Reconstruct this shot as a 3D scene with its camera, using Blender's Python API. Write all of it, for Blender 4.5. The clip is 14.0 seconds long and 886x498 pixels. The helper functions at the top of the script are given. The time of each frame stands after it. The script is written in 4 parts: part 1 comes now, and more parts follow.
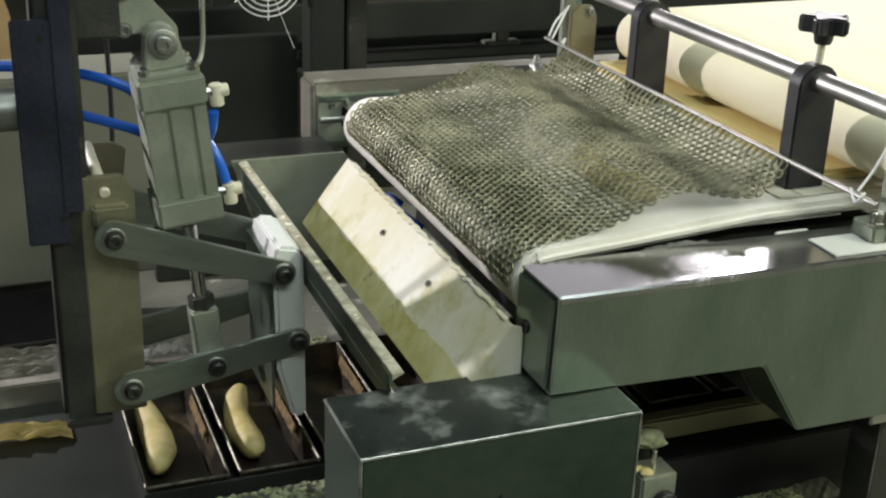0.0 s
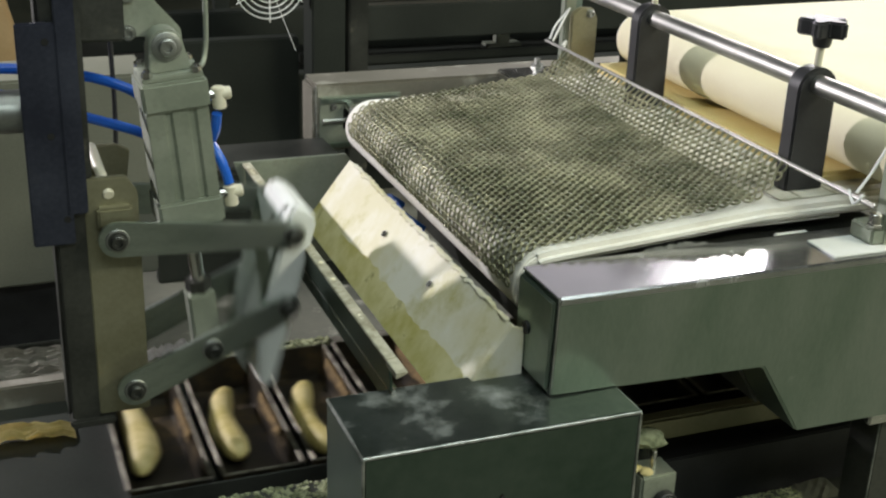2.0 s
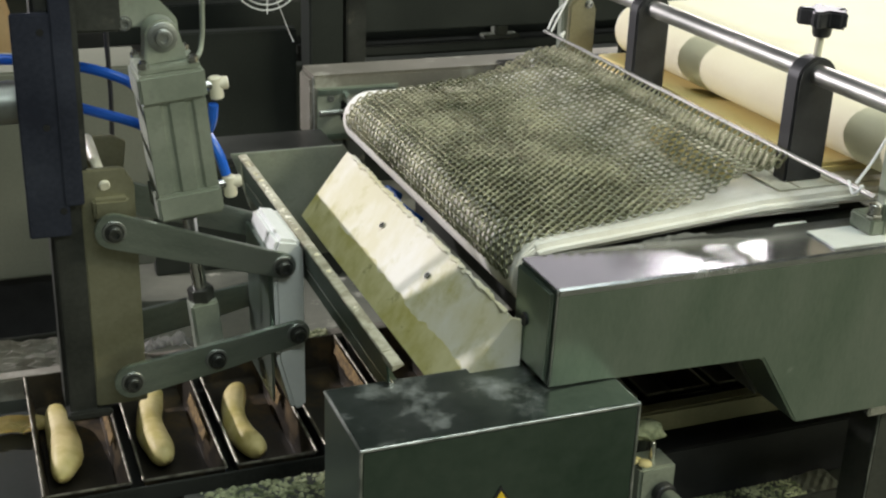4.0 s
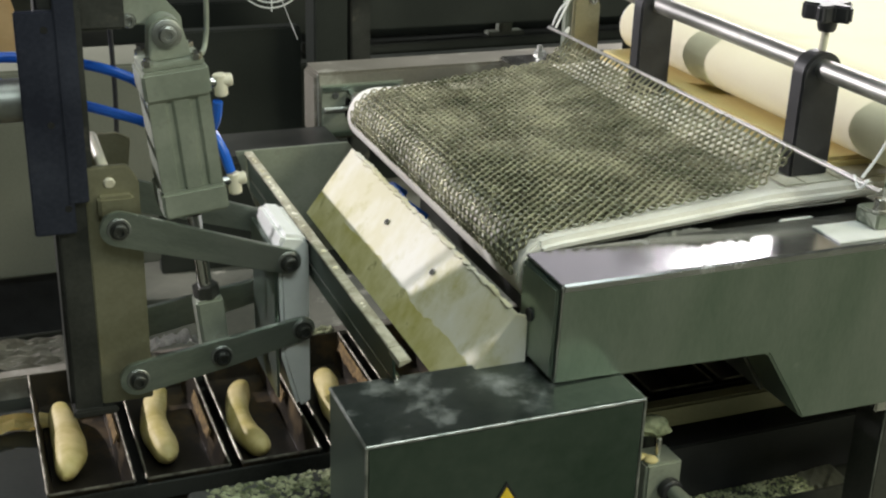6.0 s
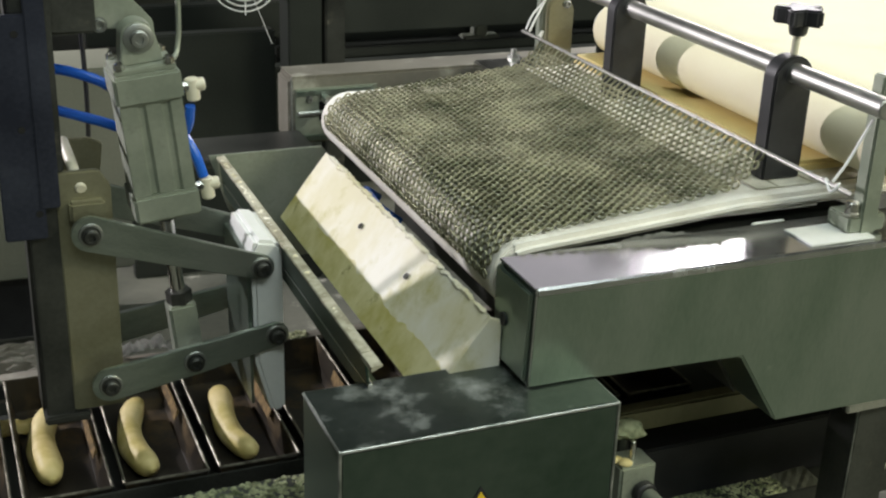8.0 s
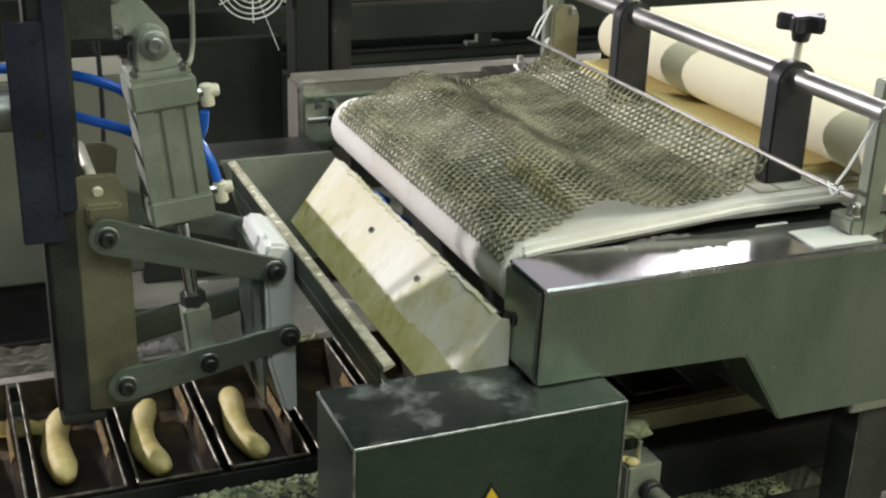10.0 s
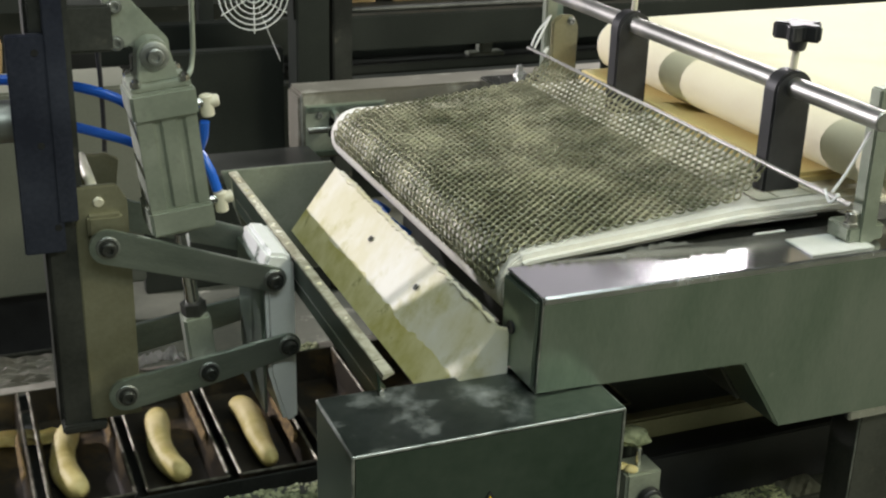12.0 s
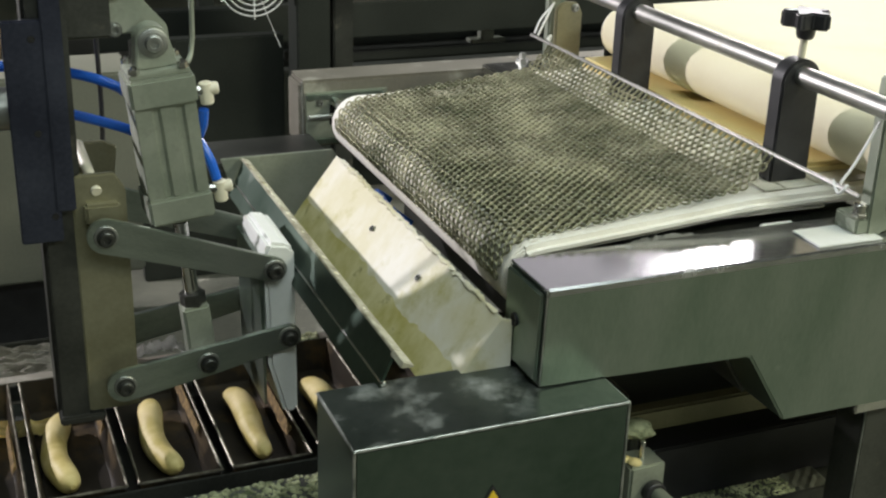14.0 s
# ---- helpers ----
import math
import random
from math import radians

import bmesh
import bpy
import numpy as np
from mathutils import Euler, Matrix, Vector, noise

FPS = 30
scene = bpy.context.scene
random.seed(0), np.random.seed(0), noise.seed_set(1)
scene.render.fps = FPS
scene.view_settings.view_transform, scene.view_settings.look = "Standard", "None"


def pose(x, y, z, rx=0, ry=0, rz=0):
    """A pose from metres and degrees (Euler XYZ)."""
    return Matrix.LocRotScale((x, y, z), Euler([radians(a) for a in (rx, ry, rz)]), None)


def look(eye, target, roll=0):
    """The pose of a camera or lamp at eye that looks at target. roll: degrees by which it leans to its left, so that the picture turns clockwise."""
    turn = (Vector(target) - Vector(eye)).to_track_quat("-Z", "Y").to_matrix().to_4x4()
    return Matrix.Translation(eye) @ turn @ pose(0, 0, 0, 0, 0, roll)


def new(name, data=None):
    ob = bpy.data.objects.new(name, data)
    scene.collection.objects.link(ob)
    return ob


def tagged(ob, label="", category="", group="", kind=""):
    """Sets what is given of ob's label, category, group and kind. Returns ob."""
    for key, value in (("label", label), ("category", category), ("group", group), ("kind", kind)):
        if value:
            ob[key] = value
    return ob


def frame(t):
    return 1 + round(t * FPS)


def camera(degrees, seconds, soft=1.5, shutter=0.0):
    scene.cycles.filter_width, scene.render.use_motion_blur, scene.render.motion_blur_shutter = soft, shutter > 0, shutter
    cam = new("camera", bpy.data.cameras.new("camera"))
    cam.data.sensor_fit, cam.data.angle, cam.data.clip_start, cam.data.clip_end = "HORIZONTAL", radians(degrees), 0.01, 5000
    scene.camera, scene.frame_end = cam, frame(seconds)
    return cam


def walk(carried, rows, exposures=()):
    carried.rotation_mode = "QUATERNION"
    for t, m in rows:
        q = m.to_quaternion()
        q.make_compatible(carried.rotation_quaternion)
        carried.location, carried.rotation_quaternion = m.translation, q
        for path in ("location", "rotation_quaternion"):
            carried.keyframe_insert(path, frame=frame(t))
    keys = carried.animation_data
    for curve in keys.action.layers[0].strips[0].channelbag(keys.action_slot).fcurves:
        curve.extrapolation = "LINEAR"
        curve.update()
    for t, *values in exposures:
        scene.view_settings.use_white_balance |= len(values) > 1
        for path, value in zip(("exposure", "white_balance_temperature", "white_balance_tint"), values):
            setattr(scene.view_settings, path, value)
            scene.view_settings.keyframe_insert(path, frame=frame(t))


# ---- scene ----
cam = camera(39.0, 14.0, soft=2.25, shutter=0.5)
walk(cam, [
    (0.0, look((-0.6515, -1.2356, 0.6274), (-0.0288, 0.3110, -0.0511), 2.109)),
    (0.5, look((-0.6531, -1.2386, 0.6270), (-0.0302, 0.3072, -0.0530), 2.152)),
    (1.0, look((-0.6525, -1.2423, 0.6283), (-0.0282, 0.3031, -0.0513), 2.144)),
    (1.5, look((-0.6552, -1.2450, 0.6295), (-0.0304, 0.3013, -0.0477), 2.100)),
    (2.0, look((-0.6576, -1.2461, 0.6319), (-0.0350, 0.3013, -0.0447), 2.139)),
    (2.5, look((-0.6586, -1.2431, 0.6300), (-0.0356, 0.3039, -0.0472), 2.198)),
    (3.0, look((-0.6573, -1.2398, 0.6290), (-0.0331, 0.3054, -0.0513), 2.230)),
    (5.5, look((-0.6523, -1.2416, 0.6243), (-0.0342, 0.3016, -0.0659), 1.778)),
    (6.0, look((-0.6531, -1.2400, 0.6242), (-0.0374, 0.3047, -0.0649), 1.794)),
    (6.5, look((-0.6534, -1.2368, 0.6257), (-0.0340, 0.3062, -0.0639), 1.853)),
    (7.0, look((-0.6492, -1.2336, 0.6244), (-0.0182, 0.3045, -0.0656), 1.950)),
    (7.5, look((-0.6473, -1.2374, 0.6248), (-0.0058, 0.2971, -0.0634), 2.000)),
    (8.0, look((-0.6486, -1.2393, 0.6250), (-0.0011, 0.2947, -0.0589), 2.050)),
    (10.5, look((-0.6796, -1.2781, 0.6322), (-0.0339, 0.2643, -0.0343), 1.862)),
    (11.0, look((-0.6838, -1.2872, 0.6334), (-0.0403, 0.2607, -0.0223), 1.741)),
    (11.5, look((-0.6784, -1.2876, 0.6363), (-0.0350, 0.2608, -0.0180), 1.718)),
    (12.0, look((-0.6693, -1.2767, 0.6330), (-0.0261, 0.2689, -0.0283), 1.690)),
    (12.5, look((-0.6627, -1.2613, 0.6283), (-0.0224, 0.2819, -0.0415), 1.729)),
    (13.0, look((-0.6604, -1.2512, 0.6292), (-0.0227, 0.2915, -0.0441), 1.870)),
    (13.5, look((-0.6620, -1.2500, 0.6290), (-0.0245, 0.2922, -0.0458), 1.904)),
    (14.0, look((-0.6639, -1.2531, 0.6291), (-0.0224, 0.2855, -0.0500), 1.871)),
], exposures=[(0.0, 0.0), (14.0, 0.0)])

# ---- light: a dim hall, the strongest lamp beside the line, invented fill lamps overhead ----
world = bpy.data.worlds.new("hall")
scene.world = world
world.use_nodes = True
world.node_tree.nodes["Background"].inputs[0].default_value = (0.62, 0.72, 0.58, 1)
world.node_tree.nodes["Background"].inputs[1].default_value = 0.12


def lamp(name, eye, target, sx, sy, power, colour):
    data = bpy.data.lights.new(name, "AREA")
    data.shape, data.size, data.size_y = "RECTANGLE", sx, sy
    data.energy, data.color = power, colour
    ob = new(name, data)
    ob.matrix_world = look(eye, target)
    return ob


SIDE = Vector((-0.1, 0.3, -0.1)) + 3.6 * Vector((-0.667, 0.667, 0.333))
lamp("lamp_side", SIDE, (-0.1, 0.3, -0.1), 0.10, 0.10, 113, (1.0, 0.95, 1.0))
lamp("lamp_rear", (2.09, 2.6, 1.27), (0.8, 0.4, 0.0), 0.26, 0.4, 16, (1.0, 0.95, 0.97))
lamp("lamp_rear", (2.62, 2.55, 1.25), (1.0, 0.4, 0.0), 0.36, 0.4, 22, (1.0, 0.95, 0.97))
# dim extra panel, added only for the lilac reflection on the lid
lamp("lamp_rear", (1.55, 2.75, 1.3), (0.8, 0.4, 0.0), 0.7, 0.4, 0.9, (1.0, 0.93, 1.0))
# fills without any known fixture, added to lift shaded and front-facing sides
lamp("fill_lamp", (0.6, 0.2, 3.3), (0.6, 0.3, 0.0), 2.6, 1.2, 57, (0.90, 1.0, 0.97))
lamp("fill_lamp", (-0.4, -2.6, 2.8), (0.0, 0.2, -0.2), 2.0, 0.6, 46, (0.88, 1.0, 0.97))
lamp("fill_lamp", (3.2, -2.6, 2.9), (3.0, -2.2, -0.9), 1.6, 0.6, 190, (1.0, 1.0, 0.78))


# ---- materials ----
def nodes_of(name):
    m = bpy.data.materials.new(name)
    m.use_nodes = True
    nt = m.node_tree
    return m, nt, nt.nodes["Principled BSDF"]


def surface(name, a, b, rough=0.5, metal=0.0, scale=8.0, spread=(0.35, 0.65), fine=160.0, bump=0.15,
            rough_var=0.12, stretch=(1, 1, 1), dirt=None, dirt_scale=6.0, dirt_cut=(0.62, 0.72), random_tint=0.0, world_space=False):
    """Two-colour noise at two scales, bump, uneven gloss and an optional layer of dirt."""
    m, nt, p = nodes_of(name)
    n, l = nt.nodes, nt.links
    co = n.new("ShaderNodeTexCoord")
    mp = n.new("ShaderNodeMapping")
    mp.inputs["Scale"].default_value = stretch
    where = n.new("ShaderNodeNewGeometry").outputs["Position"] if world_space else co.outputs["Object"]
    l.new(where, mp.inputs[0])
    big = n.new("ShaderNodeTexNoise")
    big.inputs["Scale"].default_value, big.inputs["Detail"].default_value = scale, 6
    small = n.new("ShaderNodeTexNoise")
    small.inputs["Scale"].default_value, small.inputs["Detail"].default_value = fine, 4
    for t in (big, small):
        l.new(mp.outputs[0], t.inputs["Vector"])
    mix = n.new("ShaderNodeMath")
    mix.operation = "MULTIPLY_ADD"
    mix.inputs[1].default_value = 0.25
    l.new(small.outputs[0], mix.inputs[0])
    l.new(big.outputs[0], mix.inputs[2])
    ramp = n.new("ShaderNodeValToRGB")
    ramp.color_ramp.elements[0].position, ramp.color_ramp.elements[1].position = spread[0] + 0.12, spread[1] + 0.12
    ramp.color_ramp.elements[0].color, ramp.color_ramp.elements[1].color = (*a, 1), (*b, 1)
    l.new(mix.outputs[0], ramp.inputs[0])
    colour = ramp.outputs[0]
    rr = n.new("ShaderNodeMapRange")
    rr.inputs["To Min"].default_value, rr.inputs["To Max"].default_value = max(rough - rough_var, 0.03), min(rough + rough_var, 1)
    l.new(mix.outputs[0], rr.inputs[0])
    rough_out, metal_out = rr.outputs[0], None
    if dirt:
        dn = n.new("ShaderNodeTexNoise")
        dn.inputs["Scale"].default_value, dn.inputs["Detail"].default_value, dn.inputs["Roughness"].default_value = dirt_scale, 8, 0.65
        l.new(where, dn.inputs["Vector"])
        dr = n.new("ShaderNodeMapRange")
        dr.inputs["From Min"].default_value, dr.inputs["From Max"].default_value = dirt_cut
        l.new(dn.outputs[0], dr.inputs[0])
        dm = n.new("ShaderNodeMix")
        dm.data_type = "RGBA"
        l.new(dr.outputs[0], dm.inputs[0])
        l.new(colour, dm.inputs[6])
        dm.inputs[7].default_value = (*dirt, 1)
        colour = dm.outputs[2]
        rm = n.new("ShaderNodeMath")
        rm.operation = "MULTIPLY_ADD"
        rm.inputs[1].default_value = 0.4
        rm.use_clamp = True
        l.new(dr.outputs[0], rm.inputs[0])
        l.new(rough_out, rm.inputs[2])
        rough_out = rm.outputs[0]
        if metal:
            mm = n.new("ShaderNodeMath")
            mm.operation = "MULTIPLY_ADD"
            mm.inputs[1].default_value, mm.inputs[2].default_value = -0.85 * metal, metal
            l.new(dr.outputs[0], mm.inputs[0])
            metal_out = mm.outputs[0]
    if random_tint:
        oi = n.new("ShaderNodeObjectInfo")
        hs = n.new("ShaderNodeHueSaturation")
        vr = n.new("ShaderNodeMapRange")
        vr.inputs["To Min"].default_value, vr.inputs["To Max"].default_value = 1 - random_tint, 1 + random_tint
        l.new(oi.outputs["Random"], vr.inputs[0])
        l.new(vr.outputs[0], hs.inputs["Value"])
        l.new(colour, hs.inputs["Color"])
        colour = hs.outputs[0]
    l.new(colour, p.inputs["Base Color"])
    l.new(rough_out, p.inputs["Roughness"])
    p.inputs["Metallic"].default_value = metal
    if metal_out:
        l.new(metal_out, p.inputs["Metallic"])
    if bump:
        bp = n.new("ShaderNodeBump")
        bp.inputs["Strength"].default_value, bp.inputs["Distance"].default_value = bump, 0.002
        l.new(mix.outputs[0], bp.inputs["Height"])
        l.new(bp.outputs[0], p.inputs["Normal"])
    return m


STEEL = surface("brushed_steel", (0.225, 0.295, 0.24), (0.37, 0.42, 0.37), 0.33, 0.95, 4, fine=90, bump=0.04, spread=(0.3, 0.7), stretch=(2.5, 1, 0.8), dirt=(0.47, 0.48, 0.40), dirt_scale=9, dirt_cut=(0.64, 0.86))
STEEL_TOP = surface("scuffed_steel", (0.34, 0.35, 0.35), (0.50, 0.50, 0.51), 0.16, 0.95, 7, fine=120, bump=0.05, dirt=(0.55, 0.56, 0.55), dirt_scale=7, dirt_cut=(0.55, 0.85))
BRIGHT = surface("polished_steel", (0.55, 0.55, 0.53), (0.68, 0.67, 0.64), 0.2, 1.0, 12, bump=0.03, stretch=(3, 1, 3))
DARK_STEEL = surface("dark_steel", (0.055, 0.057, 0.052), (0.115, 0.117, 0.105), 0.45, 0.8, 6, bump=0.08, dirt=(0.25, 0.22, 0.16), dirt_scale=8, dirt_cut=(0.62, 0.8))
ARM_STEEL = surface("arm_plate_steel", (0.25, 0.295, 0.255), (0.40, 0.435, 0.39), 0.3, 0.9, 7, bump=0.05, stretch=(1, 1, 4))
PLATE = surface("worn_plate", (0.235, 0.225, 0.14), (0.36, 0.345, 0.24), 0.42, 0.75, 6, bump=0.08, dirt=(0.30, 0.25, 0.12), dirt_scale=7, dirt_cut=(0.55, 0.75))
ALU = surface("anodised_aluminium", (0.29, 0.325, 0.26), (0.40, 0.425, 0.35), 0.48, 0.55, 12, bump=0.06, dirt=(0.20, 0.21, 0.16), dirt_scale=14, dirt_cut=(0.55, 0.78))
WIRE = surface("wire_steel", (0.15, 0.155, 0.095), (0.38, 0.37, 0.25), 0.32, 0.9, 9, bump=0.02, random_tint=0.12, world_space=True, dirt=(0.30, 0.29, 0.17), dirt_scale=9, dirt_cut=(0.55, 0.80))
BELT = surface("floured_belt", (0.79, 0.76, 0.68), (0.88, 0.86, 0.80), 0.85, 0, 9, bump=0.25, dirt=(0.60, 0.57, 0.46), dirt_scale=14, dirt_cut=(0.58, 0.75))
GREY_FELT = surface("floury_grey_sheet", (0.50, 0.49, 0.40), (0.68, 0.66, 0.56), 0.75, 0, 14, bump=0.2, stretch=(1, 4, 1), dirt=(0.30, 0.28, 0.17), dirt_scale=18, dirt_cut=(0.55, 0.75))
CREAM = surface("cream_belt", (0.80, 0.73, 0.51), (0.84, 0.78, 0.58), 0.7, 0, 4, bump=0.1)
AMBER = surface("amber_belt", (0.70, 0.57, 0.24), (0.77, 0.65, 0.33), 0.6, 0, 5, bump=0.1)
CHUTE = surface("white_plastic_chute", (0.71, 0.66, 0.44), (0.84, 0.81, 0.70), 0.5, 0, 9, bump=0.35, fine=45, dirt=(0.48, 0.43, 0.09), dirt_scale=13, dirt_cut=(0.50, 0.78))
# old dough film, with the yellow of the chute's shaded half mixed in
SMEAR_SHADE = surface("dough_film_shade", (0.48, 0.43, 0.13), (0.70, 0.65, 0.36), 0.4, 0, 16, bump=0.5, fine=60, dirt=(0.20, 0.17, 0.04), dirt_scale=24, dirt_cut=(0.60, 0.72))
# plate steel with a blue reflection put into its base colour
BLUE_SHEEN = surface("blue_sheen_plate", (0.05, 0.055, 0.085), (0.11, 0.12, 0.17), 0.3, 0.8, 6, bump=0.06, dirt=(0.11, 0.115, 0.11), dirt_scale=9, dirt_cut=(0.6, 0.95))
CRUMB = surface("crumb_scatter", (0.09, 0.11, 0.05), (0.50, 0.52, 0.31), 0.8, 0, 40, bump=0.5)
WHITE = surface("white_plastic", (0.74, 0.75, 0.72), (0.82, 0.83, 0.80), 0.4, 0, 9, bump=0.08, dirt=(0.50, 0.47, 0.38), dirt_scale=12, dirt_cut=(0.62, 0.8))
DOUGH = surface("raw_dough", (0.52, 0.42, 0.13), (0.73, 0.61, 0.29), 0.55, 0, 22, bump=0.4, fine=70, random_tint=0.06)
PAN = surface("black_pan", (0.022, 0.019, 0.015), (0.05, 0.042, 0.03), 0.38, 0.3, 9, bump=0.15, dirt=(0.16, 0.105, 0.04), dirt_scale=11, dirt_cut=(0.50, 0.74))
CRUST = surface("burnt_crust", (0.10, 0.065, 0.025), (0.30, 0.20, 0.08), 0.8, 0, 60, bump=0.8)
BLACK = surface("black_plastic", (0.018, 0.018, 0.02), (0.03, 0.03, 0.032), 0.45, 0, 20, bump=0.1)
BLUE = surface("blue_hose_plastic", (0.01, 0.10, 0.55), (0.015, 0.14, 0.65), 0.3, 0, 10, bump=0.02)
IVORY = surface("ivory_plastic", (0.66, 0.62, 0.48), (0.72, 0.68, 0.55), 0.4, 0, 20, bump=0.02)
HOLE = surface("dark_hole", (0.01, 0.01, 0.01), (0.015, 0.015, 0.015), 0.9, 0, 10, bump=0)
TRAYMAT = surface("grimy_tray", (0.03, 0.033, 0.027), (0.07, 0.07, 0.055), 0.45, 0.2, 5, bump=0.2, fine=60, dirt=(0.42, 0.42, 0.33), dirt_scale=16, dirt_cut=(0.56, 0.70))
FLOOR = surface("stained_floor", (0.09, 0.095, 0.075), (0.16, 0.16, 0.125), 0.55, 0, 3, bump=0.2, fine=40, dirt=(0.45, 0.44, 0.36), dirt_scale=7, dirt_cut=(0.60, 0.72))
SHEETING = surface("dusty_sheet_steel", (0.22, 0.21, 0.17), (0.32, 0.30, 0.25), 0.5, 0.6, 4, bump=0.1, dirt=(0.58, 0.56, 0.48), dirt_scale=9, dirt_cut=(0.54, 0.74))
PALE_WALL = surface("pale_panel", (0.145, 0.15, 0.115), (0.215, 0.215, 0.17), 0.6, 0, 2, bump=0.05)
WALL = surface("dim_wall", (0.10, 0.11, 0.10), (0.15, 0.155, 0.14), 0.8, 0, 1, bump=0.05)
MACHINE = surface("machine_paint", (0.020, 0.024, 0.020), (0.045, 0.05, 0.042), 0.45, 0.3, 2, bump=0.08)
BAR_STEEL = surface("dulled_bar_steel", (0.34, 0.34, 0.32), (0.50, 0.49, 0.46), 0.44, 0.95, 25, bump=0.06, stretch=(1, 0.25, 1), dirt=(0.40, 0.38, 0.30), dirt_scale=20, dirt_cut=(0.60, 0.8))
FILM = surface("crumpled_film", (0.62, 0.62, 0.58), (0.80, 0.79, 0.77), 0.2, 0.4, 20, bump=0.6)
RIM = surface("worn_rim", (0.09, 0.08, 0.06), (0.33, 0.31, 0.25), 0.35, 0.8, 30, bump=0.1)
RIM_BRIGHT = surface("ground_edge", (0.20, 0.22, 0.20), (0.62, 0.62, 0.59), 0.32, 0.85, 18, bump=0.1)
GRIT = surface("flour_grit", (0.25, 0.23, 0.16), (0.50, 0.48, 0.37), 0.9, 0, 30, bump=0.5)
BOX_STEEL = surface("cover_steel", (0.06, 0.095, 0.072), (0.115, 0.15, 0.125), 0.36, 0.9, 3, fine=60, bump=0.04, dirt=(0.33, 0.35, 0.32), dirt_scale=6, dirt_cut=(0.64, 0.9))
BOX_TOP = surface("smeared_cover_top", (0.075, 0.10, 0.088), (0.15, 0.175, 0.16), 0.28, 0.9, 5, fine=70, bump=0.05, dirt=(0.50, 0.51, 0.50), dirt_scale=11, dirt_cut=(0.56, 0.82))
BOLT_STEEL = surface("zinc_bolt", (0.30, 0.31, 0.29), (0.42, 0.43, 0.40), 0.42, 0.9, 30, bump=0.05)
YELLOW = surface("yellow_label", (0.80, 0.55, 0.03), (0.85, 0.6, 0.05), 0.5, 0, 10, bump=0)
CARD = surface("tan_goods", (0.45, 0.30, 0.14), (0.55, 0.38, 0.2), 0.7, 0, 6, bump=0.1)


# ---- mesh helpers ----
def ring_join(bm, rings, closed=True, caps=True):
    n = len(rings[0])
    for a, b in zip(rings, rings[1:]):
        for i in range(n if closed else n - 1):
            j = (i + 1) % n
            bm.faces.new((a[i], a[j], b[j], b[i]))
    if caps and closed:
        bm.faces.new(list(reversed(rings[0])))
        bm.faces.new(rings[-1])


def soften(bm, width, segments=2):
    if width:
        bmesh.ops.recalc_face_normals(bm, faces=bm.faces)
        sharp = [e for e in bm.edges if len(e.link_faces) == 2 and e.calc_face_angle(0) > 0.5]
        bmesh.ops.bevel(bm, geom=sharp, offset=width, segments=segments, affect="EDGES", clamp_overlap=True)
    return bm


def box(x0, y0, z0, x1, y1, z1, bevel=0.002, bm=None):
    b = bmesh.new()
    bmesh.ops.create_cube(b, size=1)
    for v in b.verts:
        v.co = Vector(((x0 + x1) / 2 + v.co.x * (x1 - x0), (y0 + y1) / 2 + v.co.y * (y1 - y0), (z0 + z1) / 2 + v.co.z * (z1 - z0)))
    soften(b, bevel)
    return merge(bm, b)


def merge(bm, b):
    if bm is None:
        return b
    tmp = bpy.data.meshes.new("tmp")
    b.to_mesh(tmp)
    b.free()
    bm.from_mesh(tmp)
    bpy.data.meshes.remove(tmp)
    return bm


def prism(points, axis, lo, hi, bevel=0.002, bm=None):
    """A profile of 2D points, drawn along an axis: 'y' takes (x, z), 'x' takes (y, z), 'z' takes (x, y)."""
    b = bmesh.new()
    place = {"y": lambda p, d: (p[0], d, p[1]), "x": lambda p, d: (d, p[0], p[1]), "z": lambda p, d: (p[0], p[1], d)}[axis]
    rings = [[b.verts.new(place(p, d)) for p in points] for d in (lo, hi)]
    ring_join(b, rings)
    bmesh.ops.recalc_face_normals(b, faces=b.faces)
    soften(b, bevel)
    return merge(bm, b)


def tube(path, radius, sides=10, bm=None, caps=True):
    b = bmesh.new()
    pts = [Vector(p) for p in path]
    rings, up = [], None
    for i, p in enumerate(pts):
        d = (pts[min(i + 1, len(pts) - 1)] - pts[max(i - 1, 0)]).normalized()
        if up is None:
            up = d.orthogonal().normalized()
        up = (up - d * up.dot(d)).normalized()
        side = d.cross(up)
        r = radius[i] if isinstance(radius, (list, tuple)) else radius
        rings.append([b.verts.new(p + (up * math.cos(a) + side * math.sin(a)) * r) for a in (2 * math.pi * k / sides for k in range(sides))])
    ring_join(b, rings, caps=caps)
    bmesh.ops.recalc_face_normals(b, faces=b.faces)
    return merge(bm, b)


def lathe(p0, p1, profile, sides=20, bm=None):
    """Rings round the line p0 to p1: profile of (distance along the line, radius)."""
    p0, p1 = Vector(p0), Vector(p1)
    d = (p1 - p0).normalized()
    up = d.orthogonal().normalized()
    side = d.cross(up)
    b = bmesh.new()
    rings = [[b.verts.new(p0 + d * s + (up * math.cos(a) + side * math.sin(a)) * r) for a in (2 * math.pi * k / sides for k in range(sides))] for s, r in profile]
    ring_join(b, rings)
    bmesh.ops.recalc_face_normals(b, faces=b.faces)
    return merge(bm, b)


def rod(p0, p1, r, sides=16, bm=None):
    n = (Vector(p1) - Vector(p0)).length
    c = min(r * 0.2, 0.002)
    return lathe(p0, p1, [(0, r - c), (c, r), (n - c, r), (n, r - c)], sides, bm)


